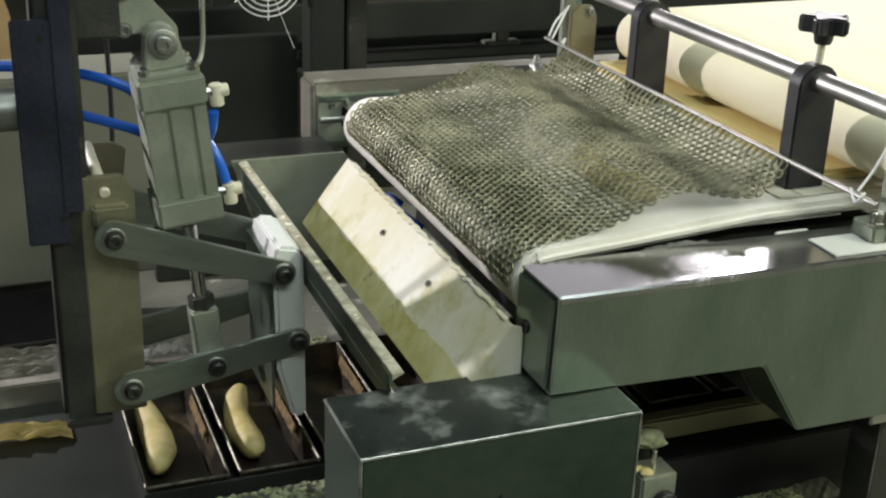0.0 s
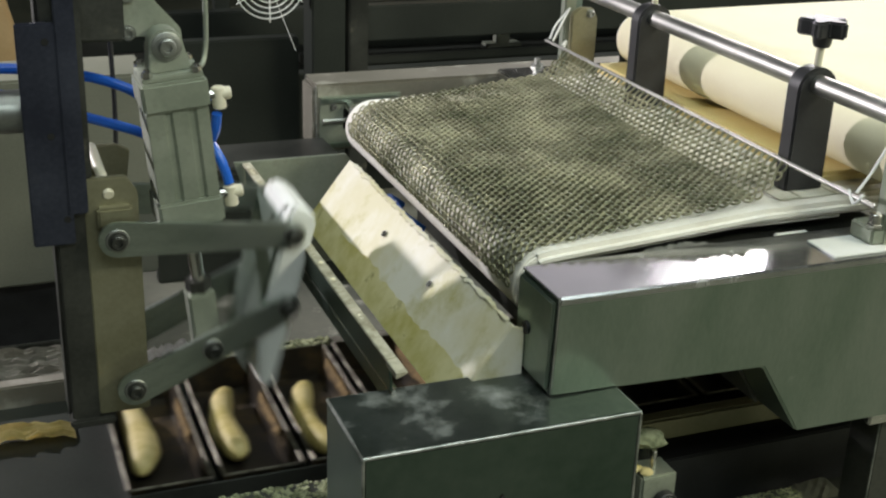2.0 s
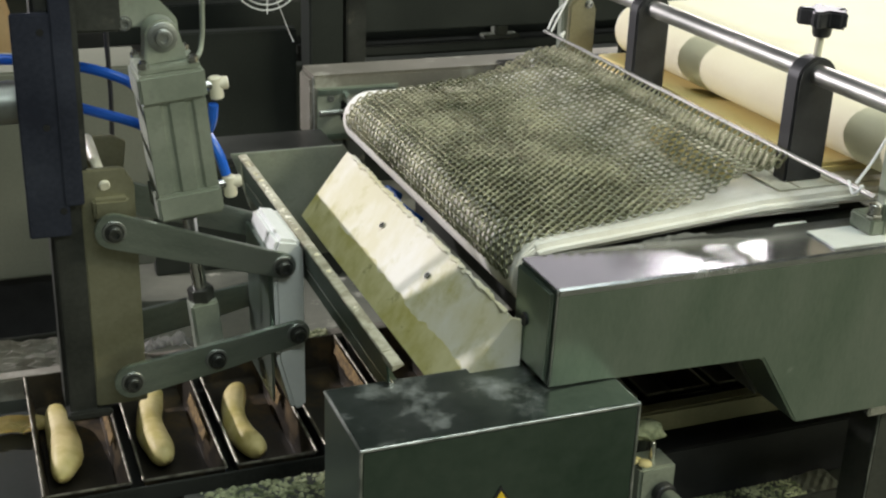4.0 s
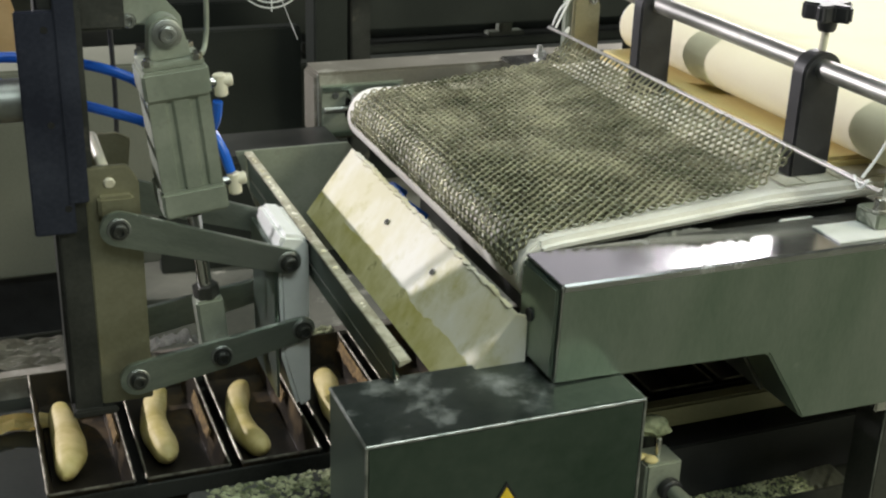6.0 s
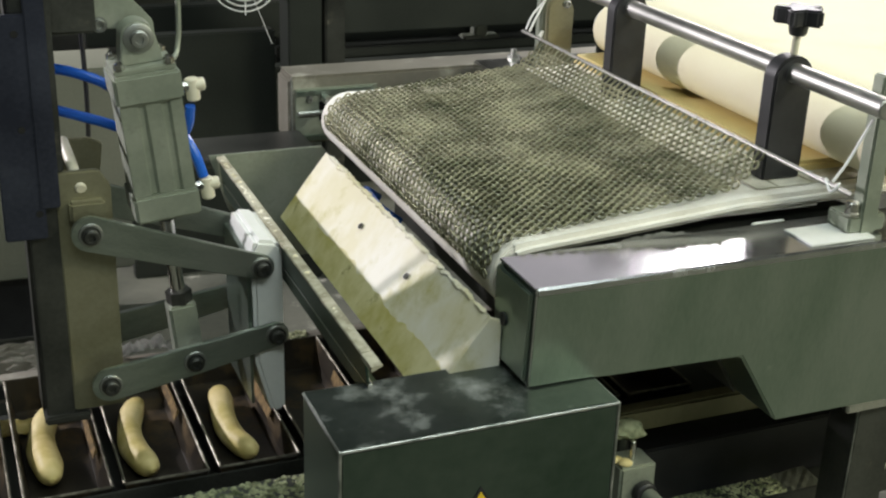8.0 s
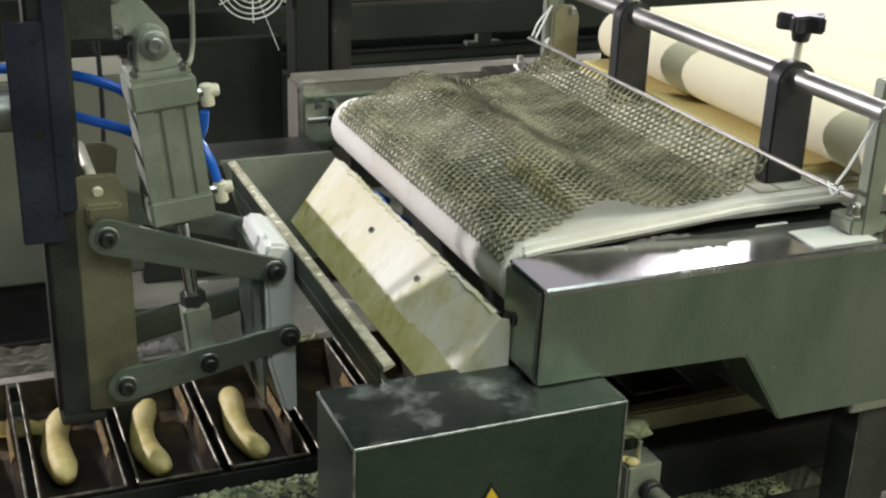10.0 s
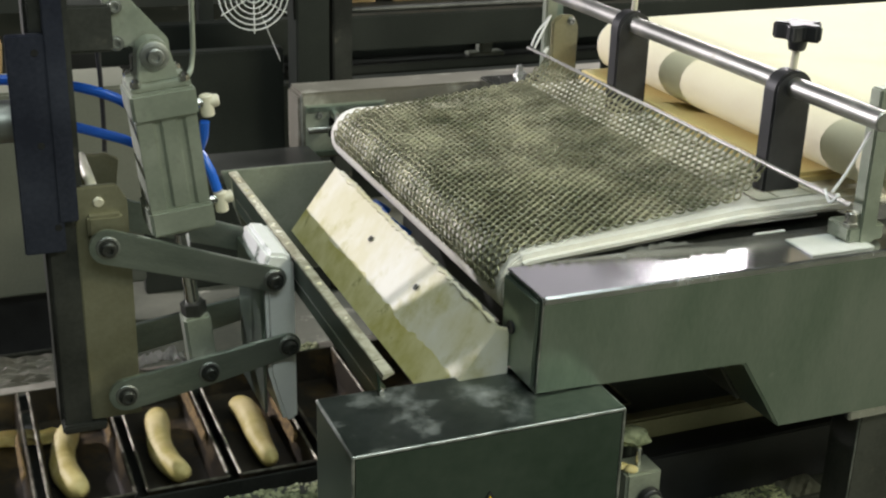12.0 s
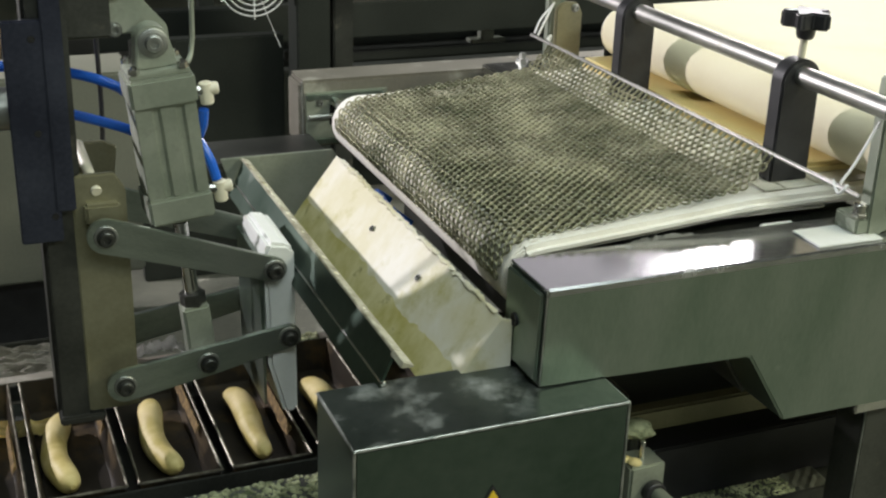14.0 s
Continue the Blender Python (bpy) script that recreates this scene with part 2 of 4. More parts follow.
def curve_through(points, steps=8):
    """A smooth line through a few points."""
    p = [Vector(q) for q in points]
    p = [2 * p[0] - p[1]] + p + [2 * p[-1] - p[-2]]
    out = []
    for i in range(1, len(p) - 2):
        for s in range(steps):
            t = s / steps
            out.append(0.5 * (2 * p[i] + (p[i + 1] - p[i - 1]) * t + (2 * p[i - 1] - 5 * p[i] + 4 * p[i + 1] - p[i + 2]) * t * t
                              + (3 * p[i] - p[i - 1] - 3 * p[i + 1] + p[i + 2]) * t ** 3))
    return out + [p[-2]]


def part(name, bm, material, parent=None, label="", smooth=True):
    me = bpy.data.meshes.new(name)
    bm.to_mesh(me)
    bm.free()
    me.materials.append(material)
    if smooth:
        me.polygons.foreach_set("use_smooth", [True] * len(me.polygons))
        me.set_sharp_from_angle(angle=0.6)
    ob = new(name, me)
    if parent:
        ob.parent = parent
    if label:
        ob["label"] = label
    return ob


def thing(name, label, category, group="", kind="", at=(0, 0, 0)):
    ob = new(name)
    ob.empty_display_size = 0.02
    ob.location = at
    return tagged(ob, label, category, group, kind)


def bolt(parent, x, y, z, r=0.012, depth=0.012, toward=(0, -1, 0), name="bolt", material=None):
    """A cap screw with a washer and a socket, its head facing the way given."""
    d = Vector(toward)
    p = Vector((x, y, z))
    bm = lathe(p, p + d, [(0, r * 1.25), (0.002, r * 1.25), (0.002, r), (depth - 0.002, r), (depth, r * 0.85), (depth, r * 0.5), (depth - 0.004, r * 0.45)], 18)
    return part(name, bm, material or BOLT_STEEL, parent)

# ---- the hall ----
FLOOR_Z = -0.95


def hall():
    part("floor", box(-8, -4, FLOOR_Z - 0.1, 9, 9, FLOOR_Z, 0), FLOOR, None, "", False)
    tagged(bpy.data.objects["floor"], "dark stained concrete floor with flour spills", "floor", kind="structure")
    for name, b in (("wall_north", (-8, 7.0, FLOOR_Z, 9, 7.2, 3.6)), ("wall_south", (-8, -4.2, FLOOR_Z, 9, -4, 3.6)),
                    ("wall_west", (-8.2, -4.2, FLOOR_Z, -8, 7.2, 3.6)), ("wall_east", (9, -4.2, FLOOR_Z, 9.2, 7.2, 3.6))):
        tagged(part(name, box(*b, 0), WALL, None, "", False), "dim painted hall wall", "wall", kind="structure")
    tagged(part("ceiling", box(-8.2, -4.2, 3.6, 9.2, 7.2, 3.7, 0), WALL, None, "", False), "dim hall ceiling", "ceiling", kind="structure")


hall()


# ---- conveyor with the chain mesh ----
COVER_W = 0.108


def conveyor_frame():
    t = thing("moulding_conveyor", "stainless steel moulding conveyor with boxed side covers", "conveyor")
    # front cover: a long box that deepens past a slanted step
    prof = [(0, 0), (1.5, 0), (1.5, -0.272), (0.402, -0.263), (0.325, -0.146), (0, -0.137)]
    lean = 0.05

    def leaning(bm):
        for v in bm.verts:
            if v.co.y < 0.05:
                v.co.y -= lean * min(v.co.z, 0.0)
        return bm
    part("front_cover", leaning(prism(prof, "y", 0.0, COVER_W, 0.003)), STEEL, t)
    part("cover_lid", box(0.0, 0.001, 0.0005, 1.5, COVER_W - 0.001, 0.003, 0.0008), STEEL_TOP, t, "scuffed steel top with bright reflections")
    part("end_cap", leaning(box(-0.006, 0.004, -0.129, -0.0003, COVER_W - 0.004, -0.004, 0.002)), STEEL, t)
    part("lock", lathe((-0.006, 0.073, -0.068), (-0.02, 0.073, -0.068), [(0, 0.009), (0.003, 0.009), (0.003, 0.006), (0.001, 0.004)], 16), BLACK, t, "small dark keyhole")
    for p, q in (((0.0015, 0.0012, 0.0008), (1.5, 0.0012, 0.0008)), ((0.0012, 0.0012 + 0.135 * lean, -0.135), (0.0012, 0.0012, 0.0)), ((0.0012, 0.0012, 0.0008), (0.0012, COVER_W - 0.001, 0.0008))):
        part("worn_edge", rod(p, q, 0.0016, 8), RIM_BRIGHT, t, "ground bright folded edge")
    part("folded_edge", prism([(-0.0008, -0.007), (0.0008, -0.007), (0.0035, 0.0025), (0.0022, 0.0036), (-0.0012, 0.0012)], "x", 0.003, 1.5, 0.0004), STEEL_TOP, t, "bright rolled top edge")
    part("seam", leaning(box(-0.0008, -0.0006, -0.133, 0.0, 0.0004, -0.003, 0)), HOLE, t)
    # return flange of the step underneath
    part("step_flange", prism([(0.402, -0.263), (0.327, -0.148), (0.324, -0.150), (0.398, -0.2655)], "y", COVER_W, 0.2, 0), DARK_STEEL, t)
    part("back_cover", prism([(-0.014, 0.003), (1.5, 0.003), (1.5, -0.13), (-0.012, -0.13)], "y", 1.045, 1.13, 0.003), SHEETING, t)
    part("cover_lid", box(-0.013, 1.046, 0.0035, 1.5, 1.129, 0.006, 0.0008), SHEETING, t, "floury pale top of the rear cover")
    part("back_end_cap", box(-0.020, 1.05, -0.124, -0.0143, 1.125, -0.003, 0.002), SHEETING, t)
    part("bearing_slot", box(0.04, 1.036, -0.085, 0.11, 1.0445, -0.045, 0.002), HOLE, t)
    part("tension_plate", box(-0.008, 1.04, -0.125, 0.16, 1.0445, -0.018, 0.001), ALU, t)
    part("worn_edge", rod((-0.0125, 1.0455, -0.128), (-0.0145, 1.0455, 0.003), 0.0018, 8), RIM_BRIGHT, t, "ground bright folded edge")
    for z in (-0.117, -0.026):
        part("slide_rail", box(-0.006, 1.034, z - 0.005, 0.15, 1.0398, z + 0.005, 0.001), STEEL, t, "worn slide rail of the belt tensioner")
    part("tension_screw", rod((-0.004, 1.034, -0.066), (0.05, 1.034, -0.066), 0.005, 10), BOLT_STEEL, t)
    bolt(t, 0.02, 1.04, -0.04, 0.006, 0.006)
    part("cross_beam", box(0.2, 0.5, -0.3, 0.3, 1.04, -0.255, 0.004), DARK_STEEL, t)
    part("lower_rail", box(0.09, 0.30, -0.436, 1.5, 0.33, -0.395, 0.004), PLATE, t, "dull steel rail under the belt")
    for y in (0.02, 1.06):
        leg = part("leg", box(0.593, y + 0.035, FLOOR_Z, 0.67, y + 0.10, -0.2, 0.004), DARK_STEEL, t, "dark sheet-steel leg")
        part("worn_edge", rod((0.594, y + 0.036, FLOOR_Z), (0.594, y + 0.036, -0.28), 0.0014, 8), RIM_BRIGHT, leg)
    part("leg_bracket", box(0.552, 0.034, -0.293, 0.64, 0.05, -0.266, 0.003), BRIGHT, t)
    return t


conveyor_frame()

NOSE_X, NOSE_Z, NOSE_R = 0.051, -0.039, 0.051
BELT_Y0, BELT_Y1 = 0.135, 0.895


def belt_line(offset, x_end, n=14):
    """The belt's profile from under the nose, round it and along the top, at a height above the belt."""
    r = NOSE_R + offset
    pts = [(x_end, NOSE_Z - r)]
    for k in range(n + 1):
        a = math.radians(-90 - 180 * k / n)
        pts.append((NOSE_X + r * math.cos(a), NOSE_Z + r * math.sin(a)))
    pts.append((x_end, NOSE_Z + r))
    return pts


def sheet_along(profile, thickness, y0, y1, wobble=0.0, ny=24):
    """A sheet that follows an (x, z) profile, with a slightly uneven rim."""
    b = bmesh.new()
    rows = []
    for i, (x, z) in enumerate(profile):
        row = []
        for j in range(ny + 1):
            e = wobble * noise.noise((x * 30, j * 3.0, 7)) if j in (0, ny) else 0
            row.append(b.verts.new((x, y0 + (y1 - y0) * j / ny + e, z)))
        rows.append(row)
    for a, c in zip(rows, rows[1:]):
        for j in range(ny):
            b.faces.new((a[j], c[j], c[j + 1], a[j + 1]))
    bmesh.ops.recalc_face_normals(b, faces=b.faces)
    bmesh.ops.solidify(b, geom=b.faces[:], thickness=thickness)
    return b


def conveyor_belt():
    t = thing("conveyor_belt", "floury cream conveyor belt running round a nose roller", "conveyor belt")
    part("belt", sheet_along(belt_line(0.0, 0.52), 0.003, BELT_Y0, BELT_Y1, 0.002), BELT, t)
    part("nose_roller", rod((NOSE_X, BELT_Y0 + 0.005, NOSE_Z), (NOSE_X, BELT_Y1 + 0.01, NOSE_Z), NOSE_R - 0.004, 24), BRIGHT, t)
    part("nose_disc", prism([(NOSE_X + (NOSE_R - 0.001) * math.cos(a), NOSE_Z + (NOSE_R - 0.001) * math.sin(a)) for a in (math.radians(80 + 10 * k) for k in range(20))], "y", BELT_Y0 - 0.006, BELT_Y0 + 0.004, 0.003), BELT, t, "floury white end disc of the nose")
    part("nose_shaft", rod((NOSE_X, 0.02, NOSE_Z), (NOSE_X, 1.04, NOSE_Z), 0.01), BRIGHT, t)
    top = [(0.024, 0.004), (0.036, 0.0095), (0.06, 0.0125), (0.2, 0.022), (0.38, 0.036), (0.56, 0.038), (0.95, 0.038)]
    pad = prism(top + [(x, z - 0.021) for x, z in reversed(top)], "y", BELT_Y0 - 0.015, BELT_Y1 - 0.004, 0.009)
    for v in pad.verts:
        if v.co.y < 0.3:
            v.co.y += 0.0025 * noise.noise((v.co.x * 28, 3, 1))
    part("slide_plate", box(0.42, BELT_Y0 + 0.012, 0.0383, 0.95, BELT_Y0 + 0.16, 0.0400, 0.0006), GREY_FELT, t, "dull floury slide plate")
    # dark strips stand in for shadow lines crossing the plate
    for x in (0.455, 0.515):
        part("shadow_line", box(x, BELT_Y0 + 0.013, 0.0395, x + 0.003, BELT_Y0 + 0.15, 0.0406, 0), PLATE, t)
    part("pressure_pad", pad, BELT, t, "thick white felt pad under the mesh")
    part("bed_plate", box(0.06, BELT_Y0 + 0.02, -0.03, 0.6, BELT_Y1 - 0.02, -0.008, 0.002), DARK_STEEL, t)
    part("feed_belt", box(0.517, BELT_Y0 + 0.06, 0.030, 2.6, 0.9, 0.0545, 0.006), AMBER, t, "yellowish belt under the feed roller")
    part("guide_block", box(0.395, 0.1095, -0.03, 0.45, 0.119, 0.002, 0.002), WHITE, t, "small white plastic guide block")
    part("guard_strip", box(0.36, 0.95, 0.0, 0.62, 1.03, 0.02, 0.003), BRIGHT, t)
    return t


conveyor_belt()


def upstream_belt():
    t = thing("feed_conveyor", "wide cream feed belt coming over a large roller", "conveyor belt")
    r, cx, cz = 0.05, 0.592, 0.108
    prof = []
    for k in range(15):
        a = math.radians(-90 - 180 * k / 14)
        prof.append((cx + r * math.cos(a), cz + r * math.sin(a)))
    prof += [(cx + 0.3, cz + r + 0.003), (cx + 3.2, cz + r + 0.02)]
    part("belt", sheet_along([(cx + 0.03, cz - r + 0.001)] + prof, 0.003, 0.03, 0.872, 0.0), CREAM, t)
    part("roller", rod((cx, 0.02, cz), (cx, 0.882, cz), r - 0.004, 28), WHITE, t)
    # lower box of the frame added to keep rear light from leaking underneath
    part("side_frame_blind", box(cx - 0.25, 0.905, -0.26, 2.6, 0.93, 0.0, 0.004, box(cx - 0.01, 0.905, -0.01, 2.6, 0.93, 0.12, 0.004)), MACHINE, t, "dark side frame of the feed belt with a lower plate added against light")
    for x in (1.6, 3.4):
        for y in (0.06, 0.8):
            part("leg", box(x, y, FLOOR_Z, x + 0.05, y + 0.05, cz + 0.03, 0.003), DARK_STEEL, t)
    part("shaft", rod((cx, 0.86, cz), (cx, 0.93, cz), 0.012), BRIGHT, t)
    part("shaft_end", rod((cx, -0.005, cz), (cx, 0.1, cz), 0.017), BRIGHT, t)
    return t


upstream_belt()


def cross_bar():
    t = thing("clamping_bar", "polished steel bar carrying black plastic clamps over the belt", "guide bar")
    x, z = 0.48, 0.1985
    part("bar", rod((x, -0.02, z), (x, 1.03, z), 0.0145, 24), BAR_STEEL, t)
    for y in (0.174, 0.632):
        prof = [(x - 0.033, 0.0385), (x + 0.033, 0.0385), (x + 0.033, z - 0.007)]
        prof += [(x + 0.033 * math.cos(a), z - 0.007 + 0.031 * math.sin(a)) for a in (math.pi * k / 10 for k in range(1, 11))]
        c = part("clamp", prism(prof, "y", y, y + 0.03, 0.003), BLACK, t, "matt black round-topped plastic clamp plate")
        part("stud", rod((x + 0.004, y + 0.015, z + 0.022), (x + 0.006, y + 0.015, z + 0.062), 0.0055, 12), IVORY, c, "brass-coloured stud")
        lobes = [(0.0295 + 0.0085 * math.cos(5 * a), a) for a in (2 * math.pi * k / 40 for k in range(40))]
        knob = prism([(q * math.cos(a), q * math.sin(a)) for q, a in lobes], "z", z + 0.067, z + 0.091, 0.003)
        for v in knob.verts:
            v.co.x += x + 0.006
            v.co.y += y + 0.015
        knob = lathe((x + 0.006, y + 0.015, z + 0.051), (x + 0.006, y + 0.015, z + 0.077), [(0, 0.011), (0.004, 0.013), (0.024, 0.016)], 16, knob)
        part("star_knob", knob, BLACK, c, "black plastic star knob")
    part("upright", box(x + 0.03, 0.028, 0.003, x + 0.06, 0.052, z + 0.03, 0.003), ALU, t)
    foot = box(x + 0.012, 0.03, 0.0055, x + 0.075, 0.078, 0.03, 0.003)
    part("foot", foot, ALU, t, "pale machined foot block")
    part("nut", rod((x + 0.022, 0.04, 0.029), (x + 0.022, 0.04, 0.05), 0.0095, 16, rod((x + 0.022, 0.04, 0.028), (x + 0.022, 0.04, 0.036), 0.012, 6)), BRIGHT, t)
    # white plate added where the lid shows a bright lamp reflection
    part("lid_glint", box(x - 0.062, 0.010, 0.0032, x + 0.045, 0.074, 0.0062, 0.001), WHITE, t, "white plate added for a bright reflection on the lid")
    part("upright", box(x + 0.012, 1.0, 0.003, x + 0.05, 1.024, z + 0.03, 0.003), STEEL, t)
    part("foot", box(x - 0.04, 0.999, 0.0035, x + 0.055, 1.05, 0.014, 0.003), ALU, t)
    part("nut", lathe((x - 0.03, 1.028, 0.016), (x - 0.03, 1.028, 0.05), [(0, 0.013), (0.010, 0.013), (0.010, 0.007), (0.022, 0.006)], 6), BOLT_STEEL, t)
    part("hinge_plate", prism([(x + 0.002, 0.02), (x + 0.06, 0.02), (x + 0.06, 0.13), (x + 0.05, 0.152), (x + 0.02, 0.155), (x + 0.002, 0.142)], "y", 0.95, 0.962, 0.003), PLATE, t, "olive steel plate at the bar's end")
    bolt(t, x + 0.042, 0.95, 0.142, 0.007, 0.008)
    part("end_post", box(x + 0.0, 0.978, 0.003, x + 0.026, 0.998, z + 0.02, 0.003), ALU, t, "pale post at the bar's end")
    part("spacer", rod((x + 0.03, 0.962, 0.06), (x + 0.03, 1.0, 0.06), 0.008), BOLT_STEEL, t)
    return t


cross_bar()


# ---- chain mesh: rows of linked rings, each row a rigid piece ----
ROD_X, ROD_Z = 0.431, 0.092
ROWS = 48
MESH_Y0, MESH_Y1 = 0.142, 0.862
RINGS = 47
HANGER = 0.013


def mesh_rest(n, back=0.0):
    """Where row n lies when nothing is under it: x, z and tilt, from the rod down to the belt and round its nose; back: drawn up by so much."""
    step = 0.0099
    s = HANGER - 0.002 if n == 0 else 2 * HANGER - 0.001 + (n - 1) * step
    s -= back
    r = NOSE_R + 0.0058
    drop = [(ROD_X, ROD_Z), (0.378, 0.049), (NOSE_X, NOSE_Z + r)]
    for a, b in zip(drop, drop[1:]):
        d = math.dist(a, b)
        if s <= d:
            return a[0] + (b[0] - a[0]) * s / d, a[1] + (b[1] - a[1]) * s / d, math.atan2(b[1] - a[1], -(b[0] - a[0]))
        s -= d
    a = s / r
    if a < 1.75:
        return NOSE_X - r * math.sin(a), NOSE_Z + r * math.cos(a), -a
    e = s - 1.75 * r
    return NOSE_X - r * math.sin(1.75), NOSE_Z + r * math.cos(1.75) - e, -1.6


def ring_mesh(name, centres, half, tilt, seed, wire=0.00175):
    """Wire rings at the given places along y; half is a ring's half length across the row."""
    rng = random.Random(seed)
    verts, faces = [], []
    around, sides = 12, 5
    for cy in centres:
        lean = radians(tilt + rng.uniform(-6, 6))
        roll = radians(rng.uniform(-8, 8))
        hy = 0.0068
        base = len(verts)
        for i in range(around):
            a = 2 * math.pi * i / around
            for j in range(sides):
                c = 2 * math.pi * j / sides
                x, y, z = (half + wire * math.cos(c)) * math.cos(a), (hy + wire * math.cos(c)) * math.sin(a), wire * math.sin(c)
                x, z = x * math.cos(lean) - z * math.sin(lean), x * math.sin(lean) + z * math.cos(lean)
                y, z = y * math.cos(roll) - z * math.sin(roll), y * math.sin(roll) + z * math.cos(roll)
                verts.append((x, cy + y, z))
                u, v = (i + 1) % around, (j + 1) % sides
                faces.append((base + i * sides + j, base + u * sides + j, base + u * sides + v, base + i * sides + v))
    me = bpy.data.meshes.new(name)
    me.from_pydata(verts, [], faces)
    me.materials.append(WIRE)
    me.polygons.foreach_set("use_smooth", [True] * len(me.polygons))
    return me


RING_PITCH = (MESH_Y1 - MESH_Y0) / RINGS
NEAR_RINGS = 6


def chain_mesh():
    t = thing("chain_mesh", "heavy steel ring mesh draped over the belt from a thin rod", "chain mesh")
    part("hanging_rod", rod((ROD_X, -0.035, ROD_Z), (ROD_X, 0.955, ROD_Z), 0.0034, 12), BAR_STEEL, t)
    rng = random.Random(4)
    rest = [[RING_PITCH * (k + 0.5) + rng.uniform(-0.0006, 0.0006) for k in range(NEAR_RINGS, RINGS)] for i in range(4)]
    meshes = [ring_mesh("mesh_strip", rest[i], 0.0064, 16, 31 + i) for i in range(4)]
    hangers = ring_mesh("mesh_strip", rest[0], HANGER, 4, 30)
    rings = [ring_mesh("ring", [0.0], 0.0064, 16, 41 + i) for i in range(5)]
    hanger = ring_mesh("hanger", [0.0], HANGER, 4, 46)
    rows = []
    for n in range(ROWS):
        ob = new("mesh_strip", meshes[n % 4] if n else hangers)
        ob.parent = t
        tagged(ob, "strip of linked wire rings", kind="stuff")
        for k in range(NEAR_RINGS):
            r = new("ring" if n else "hanger", rng.choice(rings) if n else hanger)
            r.parent = ob
            r.location = (0, RING_PITCH * (k + 0.5) + rng.uniform(-0.0006, 0.0006), 0)
        x, z, a = mesh_rest(n)
        ease = 0.006 * max(0, 1 - n / 12) ** 1.3
        shift = ease + rng.uniform(-0.001, 0.001) - RING_PITCH / 2 * (n % 2)
        ob.matrix_basis = pose(x, MESH_Y0 + shift, z, 0, math.degrees(a), 0)
        rows.append((ob, n, shift))
    return t, rows


MESH, MESH_ROWS = chain_mesh()


def cable_tie(points, label="white nylon cable tie holding the mesh rod"):
    bm = None
    for p in points:
        bm = tube(curve_through(p, 6), 0.0022, 6, bm)
    t = part("cable_tie", bm, WHITE)
    return tagged(t, label, "cable tie", "cable ties")


cable_tie([[(ROD_X, 0.005, ROD_Z + 0.006), (ROD_X + 0.02, 0.005, 0.125), (ROD_X + 0.045, 0.0, 0.18)], [(ROD_X, 0.02, ROD_Z + 0.005), (ROD_X - 0.006, 0.0, ROD_Z - 0.006), (ROD_X, -0.008, ROD_Z + 0.006), (ROD_X + 0.008, 0.006, ROD_Z)]])
cable_tie([[(ROD_X, 0.94, ROD_Z + 0.006), (ROD_X + 0.015, 0.945, 0.125), (ROD_X + 0.045, 0.955, 0.15)], [(ROD_X, 0.925, ROD_Z + 0.005), (ROD_X + 0.02, 0.935, 0.125), (ROD_X + 0.045, 0.95, 0.155)]])
cable_tie([[(ROD_X, 0.885, ROD_Z + 0.006), (ROD_X + 0.01, 0.888, ROD_Z + 0.012), (ROD_X + 0.005, 0.89, ROD_Z - 0.004)]])


# ---- chute and gate ----
CH_Y0, CH_Y1 = 0.082, 0.79


